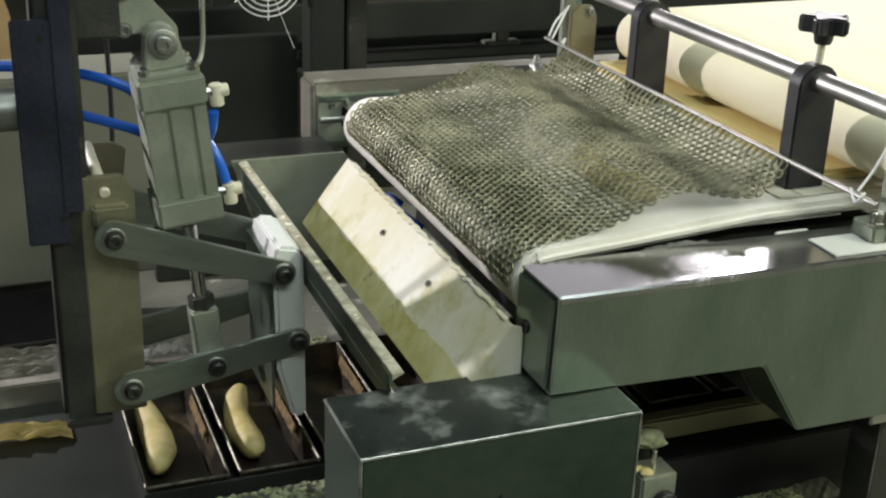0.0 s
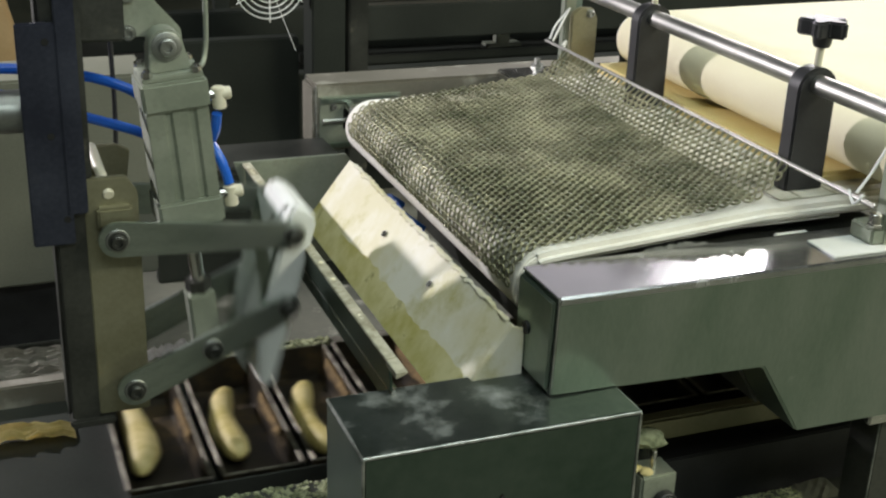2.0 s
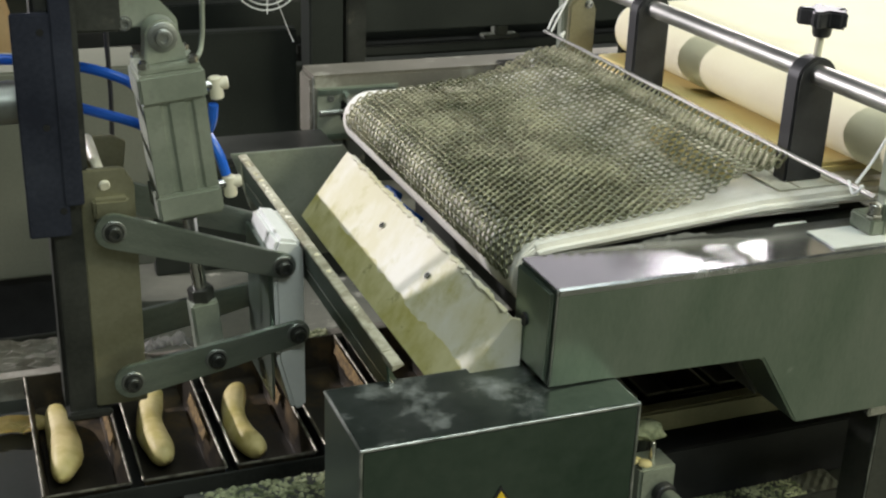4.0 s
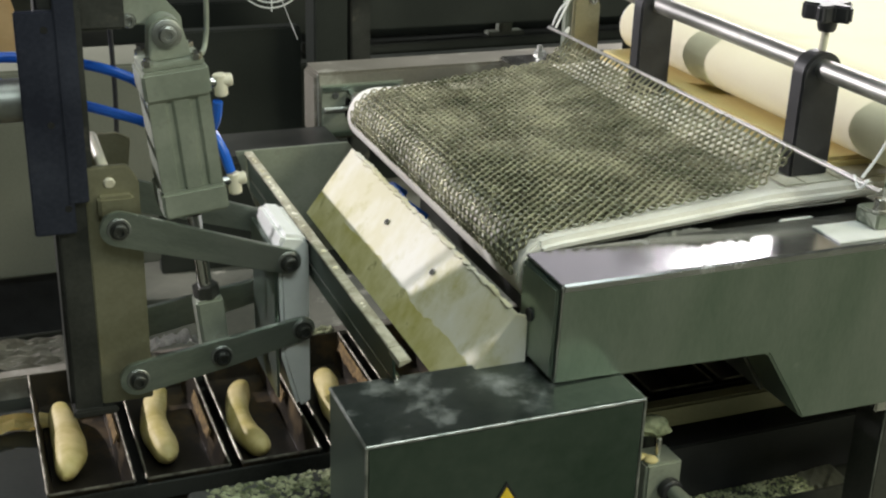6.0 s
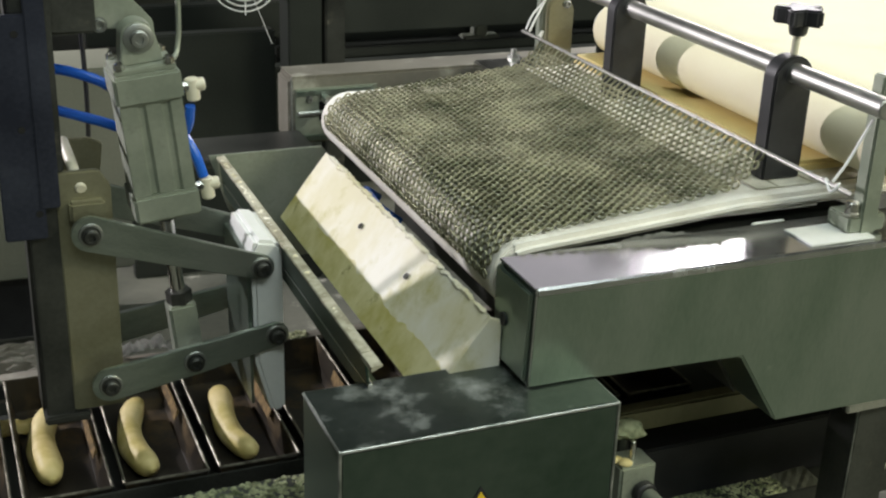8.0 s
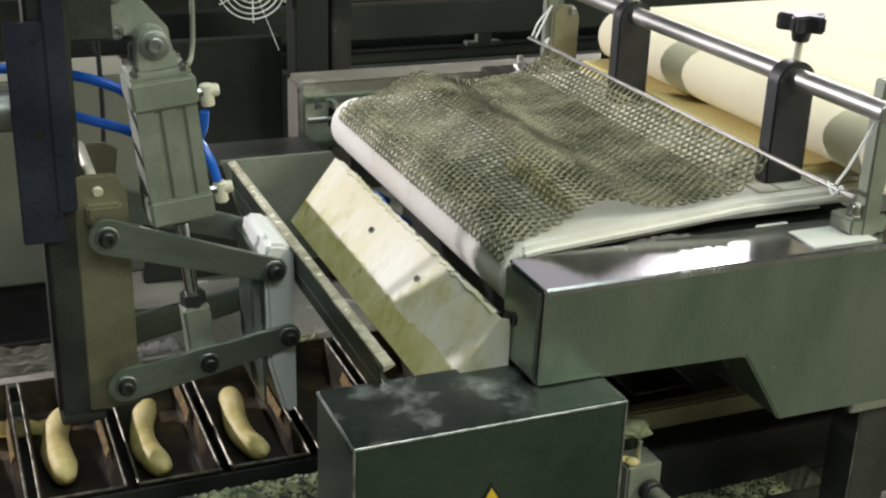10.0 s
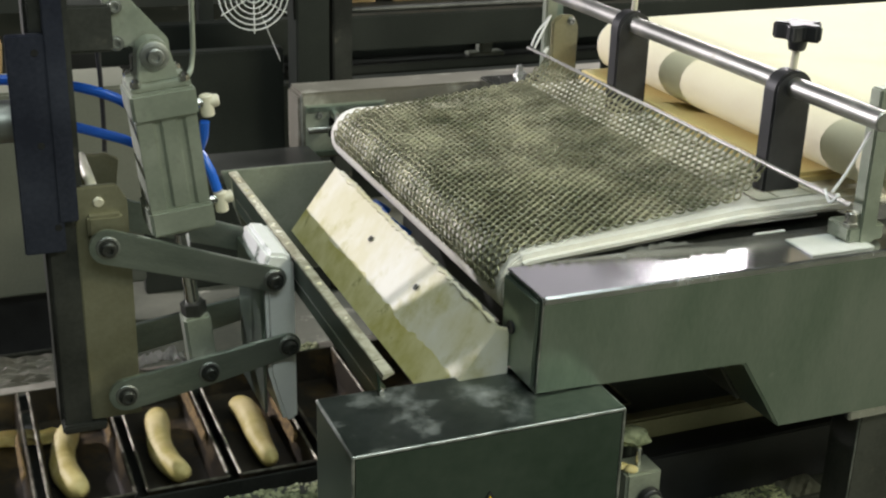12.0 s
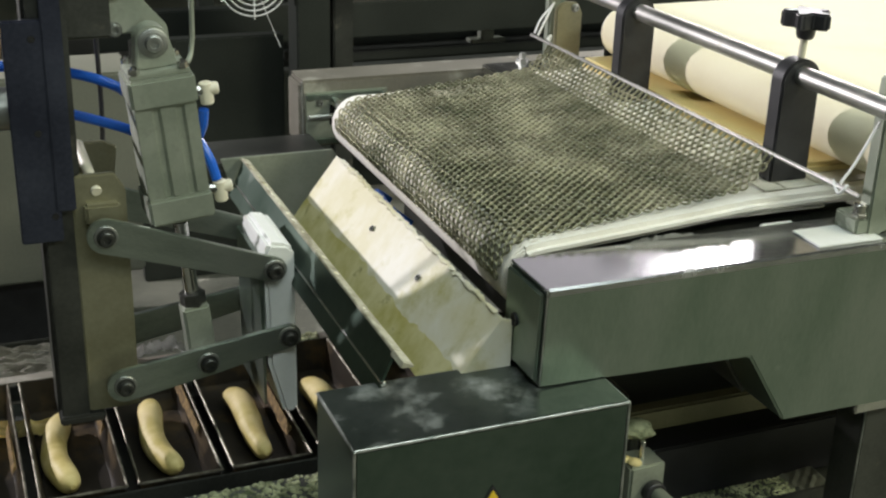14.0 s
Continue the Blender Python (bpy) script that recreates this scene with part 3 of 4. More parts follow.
def chute():
    t = thing("dough_chute", "white plastic dough chute soiled with dough, steel end plates", "chute")
    prof = [(-0.024, -0.066), (-0.066, -0.121), (-0.108, -0.180), (-0.101, -0.186), (-0.060, -0.128), (-0.016, -0.072)]
    b = prism(prof, "y", CH_Y0, CH_Y1, 0)
    part("end_web", prism([(-0.108, -0.180), (-0.066, -0.121), (-0.024, -0.066), (-0.007, -0.072), (-0.007, -0.19)], "y", CH_Y0 - 0.005, CH_Y0 - 0.0005, 0.001), CHUTE, t)
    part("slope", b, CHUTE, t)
    part("back_plate", prism([(-0.212, -0.087), (0.0, -0.087), (0.03, -0.13), (0.0, -0.3), (-0.13, -0.3), (-0.18, -0.19)], "y", 0.89, 0.896, 0.001), ALU, t)
    part("front_plate", prism([(-0.19, -0.14), (-0.12, -0.165), (-0.107, -0.195), (0.0, -0.2), (0.0, -0.3), (-0.13, -0.3)], "y", 0.077, 0.082, 0.001), STEEL, t)
    part("shelf", box(-0.24, 0.90, -0.115, 0.0, 1.044, -0.1, 0.003), DARK_STEEL, t)
    for y, x, z in ((0.512, -0.0505, -0.1005), (0.306, -0.0508, -0.1012)):
        n = Vector((-0.7, 0, 0.7))
        p = Vector((x, y, z)) + n * 0.002
        part("screw", lathe(p, p + n, [(0, 0.005), (0.002, 0.005), (0.002, 0.003), (0.0, 0.002)], 10), DARK_STEEL, t)
    # greasy dough film and painted yellow shade, lower half, with a ragged upper edge
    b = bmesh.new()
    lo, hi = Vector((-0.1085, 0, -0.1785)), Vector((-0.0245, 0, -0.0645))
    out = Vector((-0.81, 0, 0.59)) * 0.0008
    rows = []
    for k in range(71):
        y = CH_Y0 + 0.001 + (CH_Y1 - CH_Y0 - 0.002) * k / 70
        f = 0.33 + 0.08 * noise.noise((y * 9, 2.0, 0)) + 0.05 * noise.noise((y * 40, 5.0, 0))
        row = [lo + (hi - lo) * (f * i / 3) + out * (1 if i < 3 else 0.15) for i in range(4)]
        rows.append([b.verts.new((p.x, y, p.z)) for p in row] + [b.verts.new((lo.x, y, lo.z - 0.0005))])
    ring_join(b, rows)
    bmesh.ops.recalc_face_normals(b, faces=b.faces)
    part("dough_smear_shade", b, SMEAR_SHADE, t, "greasy film of old dough with the chute's yellow shade in its colour")
    # crumbs of dried dough along the upper rim
    rng = random.Random(8)
    bm = None
    for k in range(260):
        y = CH_Y0 + 0.02 + (CH_Y1 - CH_Y0 - 0.05) * rng.random()
        s = rng.uniform(0.0015, 0.0055)
        ex = 0.003 - abs(rng.gauss(0, 0.0012))
        c = bmesh.new()
        bmesh.ops.create_icosphere(c, subdivisions=1, radius=s)
        for v in c.verts:
            v.co = Vector((v.co.x, v.co.y * 1.9, v.co.z * 0.5)) + Vector((-0.025 + ex, y, -0.0685 + ex * 1.2))
        bm = merge(bm, c)
    tagged(part("dough_crust", bm, CHUTE, t), "dried dough crumbs", kind="stuff")
    return t


chute()

GATE_AXIS = (-0.183, -0.135)


def gate():
    """The hinged steel flap that closes the chute; its own space has the hinge line as its y axis."""
    t = thing("chute_gate", "dull steel flap gate with a dough-crusted lip", "gate")
    hx, hz = GATE_AXIS
    w = 0.003
    prof = [(-0.196, -0.09), (-0.1925, -0.09), (-0.1845, -0.158), (-0.150, -0.174), (-0.151, -0.178), (-0.1875, -0.161)]
    # darker steel here carries the shade on the flap's outer face
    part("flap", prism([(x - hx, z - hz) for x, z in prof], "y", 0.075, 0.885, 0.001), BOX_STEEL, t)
    part("lip", prism([(x - hx, z - hz) for x, z in [(-0.200, -0.088), (-0.185, -0.086), (-0.185, -0.089), (-0.200, -0.092)]], "y", 0.075, 0.885, 0.001), GRIT, t, "flour-crusted lip")
    part("lip_end", prism([(x - hx, z - hz) for x, z in [(-0.200, -0.088), (-0.185, -0.086), (-0.185, -0.089), (-0.200, -0.096)]], "y", 0.035, 0.0745, 0.0005), GRIT, t)
    part("hinge_rod", rod((-0.004, 0.072, 0), (-0.004, 0.888, 0), 0.004), BRIGHT, t)
    rng = random.Random(3)
    bm = None
    for k in range(40):
        c = bmesh.new()
        bmesh.ops.create_icosphere(c, subdivisions=1, radius=rng.choice((0.001, 0.0014, 0.002, 0.0038)))
        y = 0.12 + 0.74 * rng.random()
        for v in c.verts:
            v.co = Vector((v.co.x, v.co.y * 2, v.co.z * 0.5)) + Vector((-0.191 - hx + rng.uniform(-0.006, 0.004), y, -0.0875 - hz))
        bm = merge(bm, c)
    tagged(part("dried_dough", bm, CHUTE, t), "dried dough on the lip", kind="stuff")
    t.location = (hx, 0, hz)
    return t


GATE = gate()


# ---- front cover box ----
def drive_box():
    t = thing("drive_cover", "stainless steel drive cover box smeared with flour", "machine cover")
    x0, x1, y0, y1, z = -0.270, 0.098, -0.059, 0.092, -0.138
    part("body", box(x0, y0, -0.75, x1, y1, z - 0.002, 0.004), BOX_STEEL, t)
    part("top", box(x0 + 0.002, y0 + 0.002, z - 0.0015, x1 - 0.002, y1 - 0.002, z, 0.0006), BOX_TOP, t, "dark scuffed top with flour smears")
    e, zt = 0.001, z - 0.003
    for p, q in (((x0 + e, y0 + e, zt), (x1 - e, y0 + e, zt)), ((x0 + e, y0 + e, zt), (x0 + e, y1 - e, zt)), ((x0 + e, y0 + e, -0.75), (x0 + e, y0 + e, zt)),
                 ((x1 - e, y0 + e, zt), (x1 - e, y1 - e, zt)), ((x0 + e, y1 - e, zt), (0.0, y1 - e, zt)), ((x1 - e, y0 + e, -0.75), (x1 - e, y0 + e, zt))):
        part("worn_edge", rod(p, q, 0.0021, 8), RIM_BRIGHT, t, "ground bright welded edge")
    lab = prism([(-0.108, -0.262), (-0.070, -0.262), (-0.089, -0.229)], "y", y0 - 0.0025, y0 - 0.0005, 0.0004)
    w = part("warning_label", lab, YELLOW, t, "yellow warning triangle")
    part("label_border", prism([(-0.114, -0.2655), (-0.064, -0.2655), (-0.089, -0.222)], "y", y0 - 0.0015, y0 - 0.0002, 0.0004), BLACK, w)
    return t


drive_box()


def valve():
    t = thing("air_valve", "pale metal valve block with a stud and a pipe", "valve")
    part("block", box(0.212, 0.10, -0.46, 0.272, 0.15, -0.357, 0.004), ALU, t)
    part("stud", rod((0.24, 0.12, -0.358), (0.24, 0.12, -0.325), 0.0045), BRIGHT, t)
    part("pipe", tube(curve_through([(0.25, 0.105, -0.40), (0.258, 0.06, -0.405), (0.285, 0.02, -0.43), (0.33, 0.0, -0.47)], 6), 0.012, 14), ALU, t)
    part("collar", rod((0.25, 0.085, -0.4), (0.25, 0.1, -0.4), 0.018), BLACK, t)
    part("stem", rod((0.245, 0.16, -0.5), (0.245, 0.16, -0.325), 0.012), DARK_STEEL, t)
    b = bmesh.new()
    bmesh.ops.create_icosphere(b, subdivisions=3, radius=0.03)
    for v in b.verts:
        v.co = v.co * (1 + 0.28 * noise.noise(v.co * 55) + 0.1 * noise.noise(v.co * 160))
        v.co = Vector((0.247 + v.co.x * 0.95, 0.15 + v.co.y * 0.8, -0.323 + v.co.z * 0.40))
    part("knob", b, CRUMB, t, "knob caked in greenish dried dough")
    return t


valve()


# ---- pusher: column, linkage, cylinder, paddle ----
A, B = (-0.473, -0.039), (-0.461, -0.280)
L_UP, L_LOW, L_COUP = 0.2570, 0.2560, 0.1170
LEV_Y = 0.447
C_ALONG = 0.127
TRUN = (-0.385, 0.226)


def linkage(up_deg):
    """Angles and joints of the four-bar linkage for the upper arm's angle."""
    u = Vector((A[0] + L_UP * math.cos(radians(up_deg)), A[1] + L_UP * math.sin(radians(up_deg))))
    b = Vector(B)
    d = u - b
    dist = d.length
    cosv = (L_LOW ** 2 + dist ** 2 - L_COUP ** 2) / (2 * L_LOW * dist)
    low = math.atan2(d.y, d.x) - math.acos(max(-1, min(1, cosv)))
    l = b + L_LOW * Vector((math.cos(low), math.sin(low)))
    coup = math.atan2(u.y - l.y, u.x - l.x)
    c = b + Vector((math.cos(low), math.sin(low))) * C_ALONG + Vector((-math.sin(low), math.cos(low))) * -0.003
    return math.degrees(low), math.degrees(coup), u, l, c


REST_UP, HIGH_UP = -18.8, 5.8


def column():
    t = thing("pusher_column", "worn steel column of the dough pusher with a bolted plate", "machine column")
    part("post", box(-0.556, 0.50, -0.345, -0.505, 0.56, 0.75, 0.004), DARK_STEEL, t)
    part("side_plate", prism([(-0.512, -0.33), (-0.437, -0.33), (-0.437, 0.02), (-0.452, 0.045), (-0.512, 0.045)], "y", 0.478, 0.49, 0.002), PLATE, t, "olive-stained worn plate")
    part("upper_strip", box(-0.512, 0.478, 0.046, -0.499, 0.49, 0.6, 0.002), DARK_STEEL, t)
    part("angle", box(-0.552, 0.478, -0.34, -0.512, 0.484, 0.5, 0.002), DARK_STEEL, t)
    p = part("bolted_plate", box(-0.585, 0.465, -0.045, -0.528, 0.477, 0.27, 0.002), BLUE_SHEEN, t, "smooth plate with a blue reflection in its colour")
    for x, z in ((-0.548, 0.245), (-0.55, 0.115), (-0.537, -0.007)):
        part("hole", lathe((x, 0.4645, z), (x, 0.4635, z), [(0, 0.005), (0.0006, 0.005)], 12), HOLE, p)
    part("top_plate", box(-0.535, 0.462, 0.0, -0.508, 0.477, 0.6, 0.002), BLUE_SHEEN, t)
    part("pivot_block", box(-0.497, 0.462, -0.028, -0.447, 0.50, 0.004, 0.004), PLATE, t)
    part("pin", rod((-0.478, 0.475, 0.02), (-0.487, 0.6, 0.055), 0.008), IVORY, t, "pale round pin")
    part("rear_plate", prism([(-0.50, -0.03), (-0.44, -0.03), (-0.43, 0.045), (-0.45, 0.055), (-0.50, 0.055)], "y", 0.60, 0.61, 0.002), PLATE, t)
    part("foot", box(-0.556, 0.47, -0.345, -0.49, 0.565, -0.332, 0.003), DARK_STEEL, t)
    part("cross_tube", rod((-1.2, 0.52, 0.138), (-0.56, 0.52, 0.138), 0.030, 24), BOLT_STEEL, t)
    # bracket at the top that carries the cylinder
    part("square_tube", box(-0.506, 0.52, 0.228, -0.436, 0.9, 0.295, 0.004), DARK_STEEL, t)
    part("gusset", prism([(-0.446, 0.315), (-0.421, 0.315), (-0.356, 0.24), (-0.351, 0.185), (-0.378, 0.185), (-0.406, 0.23), (-0.446, 0.23)], "y", 0.535, 0.545, 0.002), ALU, t, "triangular steel bracket")
    for x, z in ((-0.430, 0.290), (-0.430, 0.237)):
        bolt(t, x, 0.535, z, 0.009, 0.01)
    return t


column()


def arm_shape(length, y, drop=0.0):
    w = 0.023
    pts = [(w * 1.15 * math.cos(a), w * 1.15 * math.sin(a)) for a in (math.radians(90 + 18 * k) for k in range(11))]
    if drop:
        pts += [(length * 0.5, -w * 1.1)]
    pts += [(length + w * 0.85 * math.cos(a), w * 0.85 * math.sin(a)) for a in (math.radians(-90 + 18 * k) for k in range(11))]
    return prism(pts, "y", y, y + 0.009, 0.0012)


def pusher():
    t = thing("dough_pusher", "four-bar steel linkage carrying a white plastic paddle", "pusher")
    keyed = []
    for y in (LEV_Y, LEV_Y + 0.175):
        up = part("upper_arm", arm_shape(L_UP, y), ARM_STEEL, t)
        low = part("lower_arm", arm_shape(L_LOW, y, 1), ARM_STEEL, t)
        if y == LEV_Y:
            for arm, along, drop in ((up, 0, 0), (up, L_UP, 0), (low, 0, 0), (low, L_LOW, 0), (low, C_ALONG, -0.003)):
                part("washer", lathe((along, y, drop), (along, y - 0.003, drop), [(0, 0.017), (0.002, 0.017), (0.003, 0.016)], 20), BOLT_STEEL, arm)
                bolt(arm, along, y - 0.003, drop, 0.011, 0.012, material=DARK_STEEL)
        keyed.append((up, low))
    pad = new("paddle")
    pad.parent = t
    x0, x1 = -0.03, 0.014
    prof = [(x0 + 0.004, 0.155), (x1 - 0.010, 0.15), (x1, 0.14), (x1 + 0.002, -0.14), (x1 - 0.02, -0.142), (x0, -0.05), (x0 - 0.004, 0.14)]
    part("plate", prism(prof, "y", LEV_Y + 0.011, LEV_Y + 0.16, 0.006), WHITE, pad, "white plastic pusher plate dusted with flour")
    part("rear_plate", prism([(x0 - 0.012, 0.13), (x0 - 0.005, 0.13), (x0 - 0.004, -0.12), (x0 - 0.008, -0.12)], "y", LEV_Y + 0.012, LEV_Y + 0.16, 0.001), STEEL, pad)
    return t, keyed, pad


PUSHER, ARMS, PADDLE = pusher()


def cylinder():
    """Air cylinder; its own space hangs down from the trunnion."""
    t = thing("air_cylinder", "grey square pneumatic cylinder hanging from a clevis", "air cylinder")
    h = 0.047
    part("top_cap", box(-h, -h, -0.088, h, h, -0.045, 0.004), ALU, t)
    barrel = None
    prof = [(-h + 0.003, -h + 0.006), (-0.02, -h + 0.006), (-0.018, -h + 0.010), (-0.010, -h + 0.010), (-0.008, -h + 0.006), (0.014, -h + 0.006), (0.016, -h + 0.010), (0.024, -h + 0.010), (0.026, -h + 0.006), (h - 0.003, -h + 0.006),
            (h - 0.003, h - 0.004), (-h + 0.003, h - 0.004)]
    part("barrel", prism(prof, "z", -0.222, -0.088, 0.001), ALU, t)
    part("bottom_cap", box(-h, -h, -0.262, h, h, -0.222, 0.004), ALU, t)
    part("neck", rod((0, 0, -0.275), (0, 0, -0.26), 0.02), DARK_STEEL, t)
    part("clevis_plate", box(-h + 0.004, -h + 0.008, -0.045, h - 0.004, h - 0.008, -0.036, 0.002), ALU, t)
    part("eye", prism([(-0.03, -0.037), (0.03, -0.037), (0.024, 0.0)] + [(0.024 * math.cos(a), 0.024 * math.sin(a)) for a in (math.pi * k / 8 for k in range(1, 8))] + [(-0.024, 0.0)], "y", -0.02, 0.02, 0.002), ALU, t)
    part("bush", lathe((0, -0.02, 0), (0, -0.024, 0), [(0, 0.021), (0.003, 0.021), (0.004, 0.019)], 24), BOLT_STEEL, t)
    bolt(t, 0, -0.0235, 0, 0.0125, 0.01)
    for x, y in ((-0.034, -0.034), (0.034, -0.034), (0.034, 0.034), (-0.034, 0.034)):
        part("tie_bolt", lathe((x, y, -0.037), (x, y, -0.02), [(0, 0.008), (0.008, 0.008), (0.008, 0.005), (0.012, 0.004)], 6), BRIGHT, t)
    for z in (-0.081, -0.232):
        f = part("fitting", rod((h, -0.01, z), (h + 0.022, -0.01, z), 0.008), BRIGHT, t)
        part("elbow", rod((h + 0.018, -0.01, z - 0.022), (h + 0.018, -0.01, z + 0.011), 0.010, 12, rod((h + 0.018, -0.01, z), (h + 0.036, -0.01, z), 0.0095, 12)), IVORY, f, "cream plastic elbow fitting")
    r = new("piston")
    r.parent = t
    part("rod", rod((0, 0, 0.03), (0, 0, 0.28), 0.011), BRIGHT, r)
    part("lock_nut", lathe((0, 0, 0.075), (0, 0, 0.095), [(0, 0.02), (0.02, 0.02)], 6), DARK_STEEL, r)
    part("clevis", box(-0.021, -0.021, -0.02, 0.021, 0.021, 0.076, 0.004), ALU, r, "pale aluminium clevis")
    part("pin", rod((0, -0.06, 0), (0, 0.02, 0), 0.009), BRIGHT, r)
    return t, r


CYL_Y = 0.508
CYLINDER, PISTON = cylinder()


def hose(points, r=0.0055, material=None, label="bright blue air hose", cat="air hose", name="air_hose"):
    return tagged(part(name, tube(curve_through(points, 8), r, 10), material or BLUE), label, cat, "air hoses")


hose([(-0.75, 0.6, 0.165), (-0.62, 0.6, 0.18), (-0.5, 0.6, 0.165), (-0.43, 0.58, 0.145), (-0.40, 0.57, 0.12)], 0.0075)
hose([(-0.78, 0.6, 0.158), (-0.66, 0.6, 0.150), (-0.58, 0.6, 0.135), (-0.5, 0.6, 0.104), (-0.43, 0.59, 0.081), (-0.40, 0.57, 0.072)], 0.0075)
hose([(-0.316, 0.498, 0.122), (-0.318, 0.505, 0.095), (-0.325, 0.525, 0.068), (-0.335, 0.55, 0.045)], 0.0075)
hose([(-0.335, 0.55, 0.085), (-0.322, 0.515, 0.070), (-0.310, 0.502, 0.045), (-0.301, 0.498, 0.014)], 0.0075)
hose([(0.03, 0.55, -0.115), (0.0, 0.565, -0.092), (-0.004, 0.60, -0.084), (0.0, 0.64, -0.086), (0.03, 0.66, -0.11)], 0.006)
hose([(-0.44, 0.7, 0.3), (-0.436, 0.7, 0.1), (-0.44, 0.7, -0.05), (-0.43, 0.7, -0.2)], 0.004, BLACK, "thin black cable hanging behind the column", "cable", "cable")
hose([(-0.265, 1.33, 0.066), (-0.217, 1.352, -0.054), (-0.169, 1.39, -0.162)], 0.0045, BLACK, "thin black cable along the machine frame", "cable", "cable")


hose([(-0.304, 0.62, 0.62), (-0.304, 0.62, 0.26), (-0.307, 0.62, 0.185), (-0.318, 0.605, 0.166), (-0.334, 0.59, 0.172)], 0.0042, ALU, "thin grey sensor cable looping down to the cylinder", "cable", "cable")


# ---- pans and dough ----
PITCH = 0.14
PAN_Y0, PAN_Y1, PAN_Z, PAN_D = 0.362, 0.738, -0.40, 0.055
PAN_FIRST = -0.40


def pan_mesh():
    """A tapered trough pan with a rolled rim."""
    b = bmesh.new()
    w, g = 0.0605, 0.010

    def ring(hx, y0, y1, z):
        return [b.verts.new(p) for p in ((-hx, y0, z), (hx, y0, z), (hx, y1, z), (-hx, y1, z))]
    outer = [ring(w - g - 0.002, PAN_Y0 + g - 0.002, PAN_Y1 - g + 0.002, -PAN_D - 0.003), ring(w, PAN_Y0, PAN_Y1, -0.003), ring(w + 0.002, PAN_Y0 - 0.002, PAN_Y1 + 0.002, 0.0),
             ring(w - 0.002, PAN_Y0 + 0.002, PAN_Y1 - 0.002, 0.002), ring(w - g, PAN_Y0 + g, PAN_Y1 - g, -PAN_D)]
    ring_join(b, outer)
    bmesh.ops.recalc_face_normals(b, faces=b.faces)
    soften(b, 0.0012)
    return b


def pan_set():
    t = thing("baking_pan_set", "row of black baking pans strapped together, crusted with burnt dough", "baking pans")
    first = None
    rng = random.Random(11)
    for k in range(9):
        x = PAN_FIRST + PITCH * k
        if first is None:
            ob = first = part("pan", pan_mesh(), PAN, t)
        else:
            ob = new("pan", first.data)
            ob.parent = t
        ob.location = (x, 0, PAN_Z)
    loop = [(-0.061, PAN_Y0, 0.001), (0.061, PAN_Y0, 0.001), (0.061, PAN_Y1, 0.001), (-0.061, PAN_Y1, 0.001), (-0.061, PAN_Y0 + 0.001, 0.001)]
    rim = None
    for k in range(9):
        rim_ob = part("rim", tube(loop, 0.0022, 6), RIM, t, "worn bright rim") if rim is None else new("rim", rim.data)
        rim = rim or rim_ob
        rim_ob.parent = t
        rim_ob.location = (PAN_FIRST + PITCH * k, 0, PAN_Z)
    for y in (PAN_Y0 - 0.006, PAN_Y1 + 0.002):
        part("strap", box(PAN_FIRST - 0.064, y, PAN_Z - 0.034, PAN_FIRST + PITCH * 8 + 0.064, y + 0.004, PAN_Z - 0.006, 0.001), DARK_STEEL, t)
    for k, (dx, y0, y1) in enumerate(((0.052, 0.5, 0.62), (0.05, 0.47, 0.60), (0.05, 0.55, 0.68), (0.052, 0.5, 0.7), (0.05, 0.45, 0.6))):
        b = bmesh.new()
        n = 14
        rows = []
        for j in range(n + 1):
            y = y0 + (y1 - y0) * j / n
            h = 0.012 + 0.016 * abs(noise.noise((j * 0.5, k * 3.1, 0)))
            rows.append([b.verts.new(p) for p in ((dx - 0.004, y, -h), (dx + 0.001, y, 0.004 + 0.003 * noise.noise((j * 0.9, k, 5))), (dx + 0.004, y, -0.002))])
        ring_join(b, rows)
        bmesh.ops.recalc_face_normals(b, faces=b.faces)
        ob = part("burnt_crust", b, CRUST, t, "flaky brown burnt dough crust")
        ob.location = (PAN_FIRST + PITCH * k, 0, PAN_Z)
    return t


PANS = pan_set()


def pan_track():
    t = thing("pan_conveyor", "dark steel chain conveyor bed under the pans", "pan conveyor")
    part("bed", box(-1.6, 0.30, -0.50, 1.2, 0.78, PAN_Z - PAN_D - 0.0045, 0.003), MACHINE, t)
    part("front_rail", box(-1.6, 0.27, -0.56, 1.2, 0.30, -0.455, 0.003), BLACK, t)
    part("front_ledge", box(-0.42, 0.235, -0.42, -0.12, 0.31, -0.40, 0.003), DARK_STEEL, t)
    part("rear_rail", box(-1.6, 0.78, -0.52, 1.2, 0.81, -0.42, 0.003), SHEETING, t, "floury rear guide rail")
    for k in range(10):
        part("chain_pin", rod((-0.95 + 0.045 * k, 0.38, -0.46), (-0.95 + 0.045 * k, 0.38, -0.425), 0.004, 8), DARK_STEEL, t)
    part("leg", box(-0.9, 0.4, FLOOR_Z, -0.85, 0.7, -0.5, 0.003), DARK_STEEL, t)
    part("leg", box(0.9, 0.4, FLOOR_Z, 0.95, 0.7, -0.5, 0.003), DARK_STEEL, t)
    return t


pan_track()


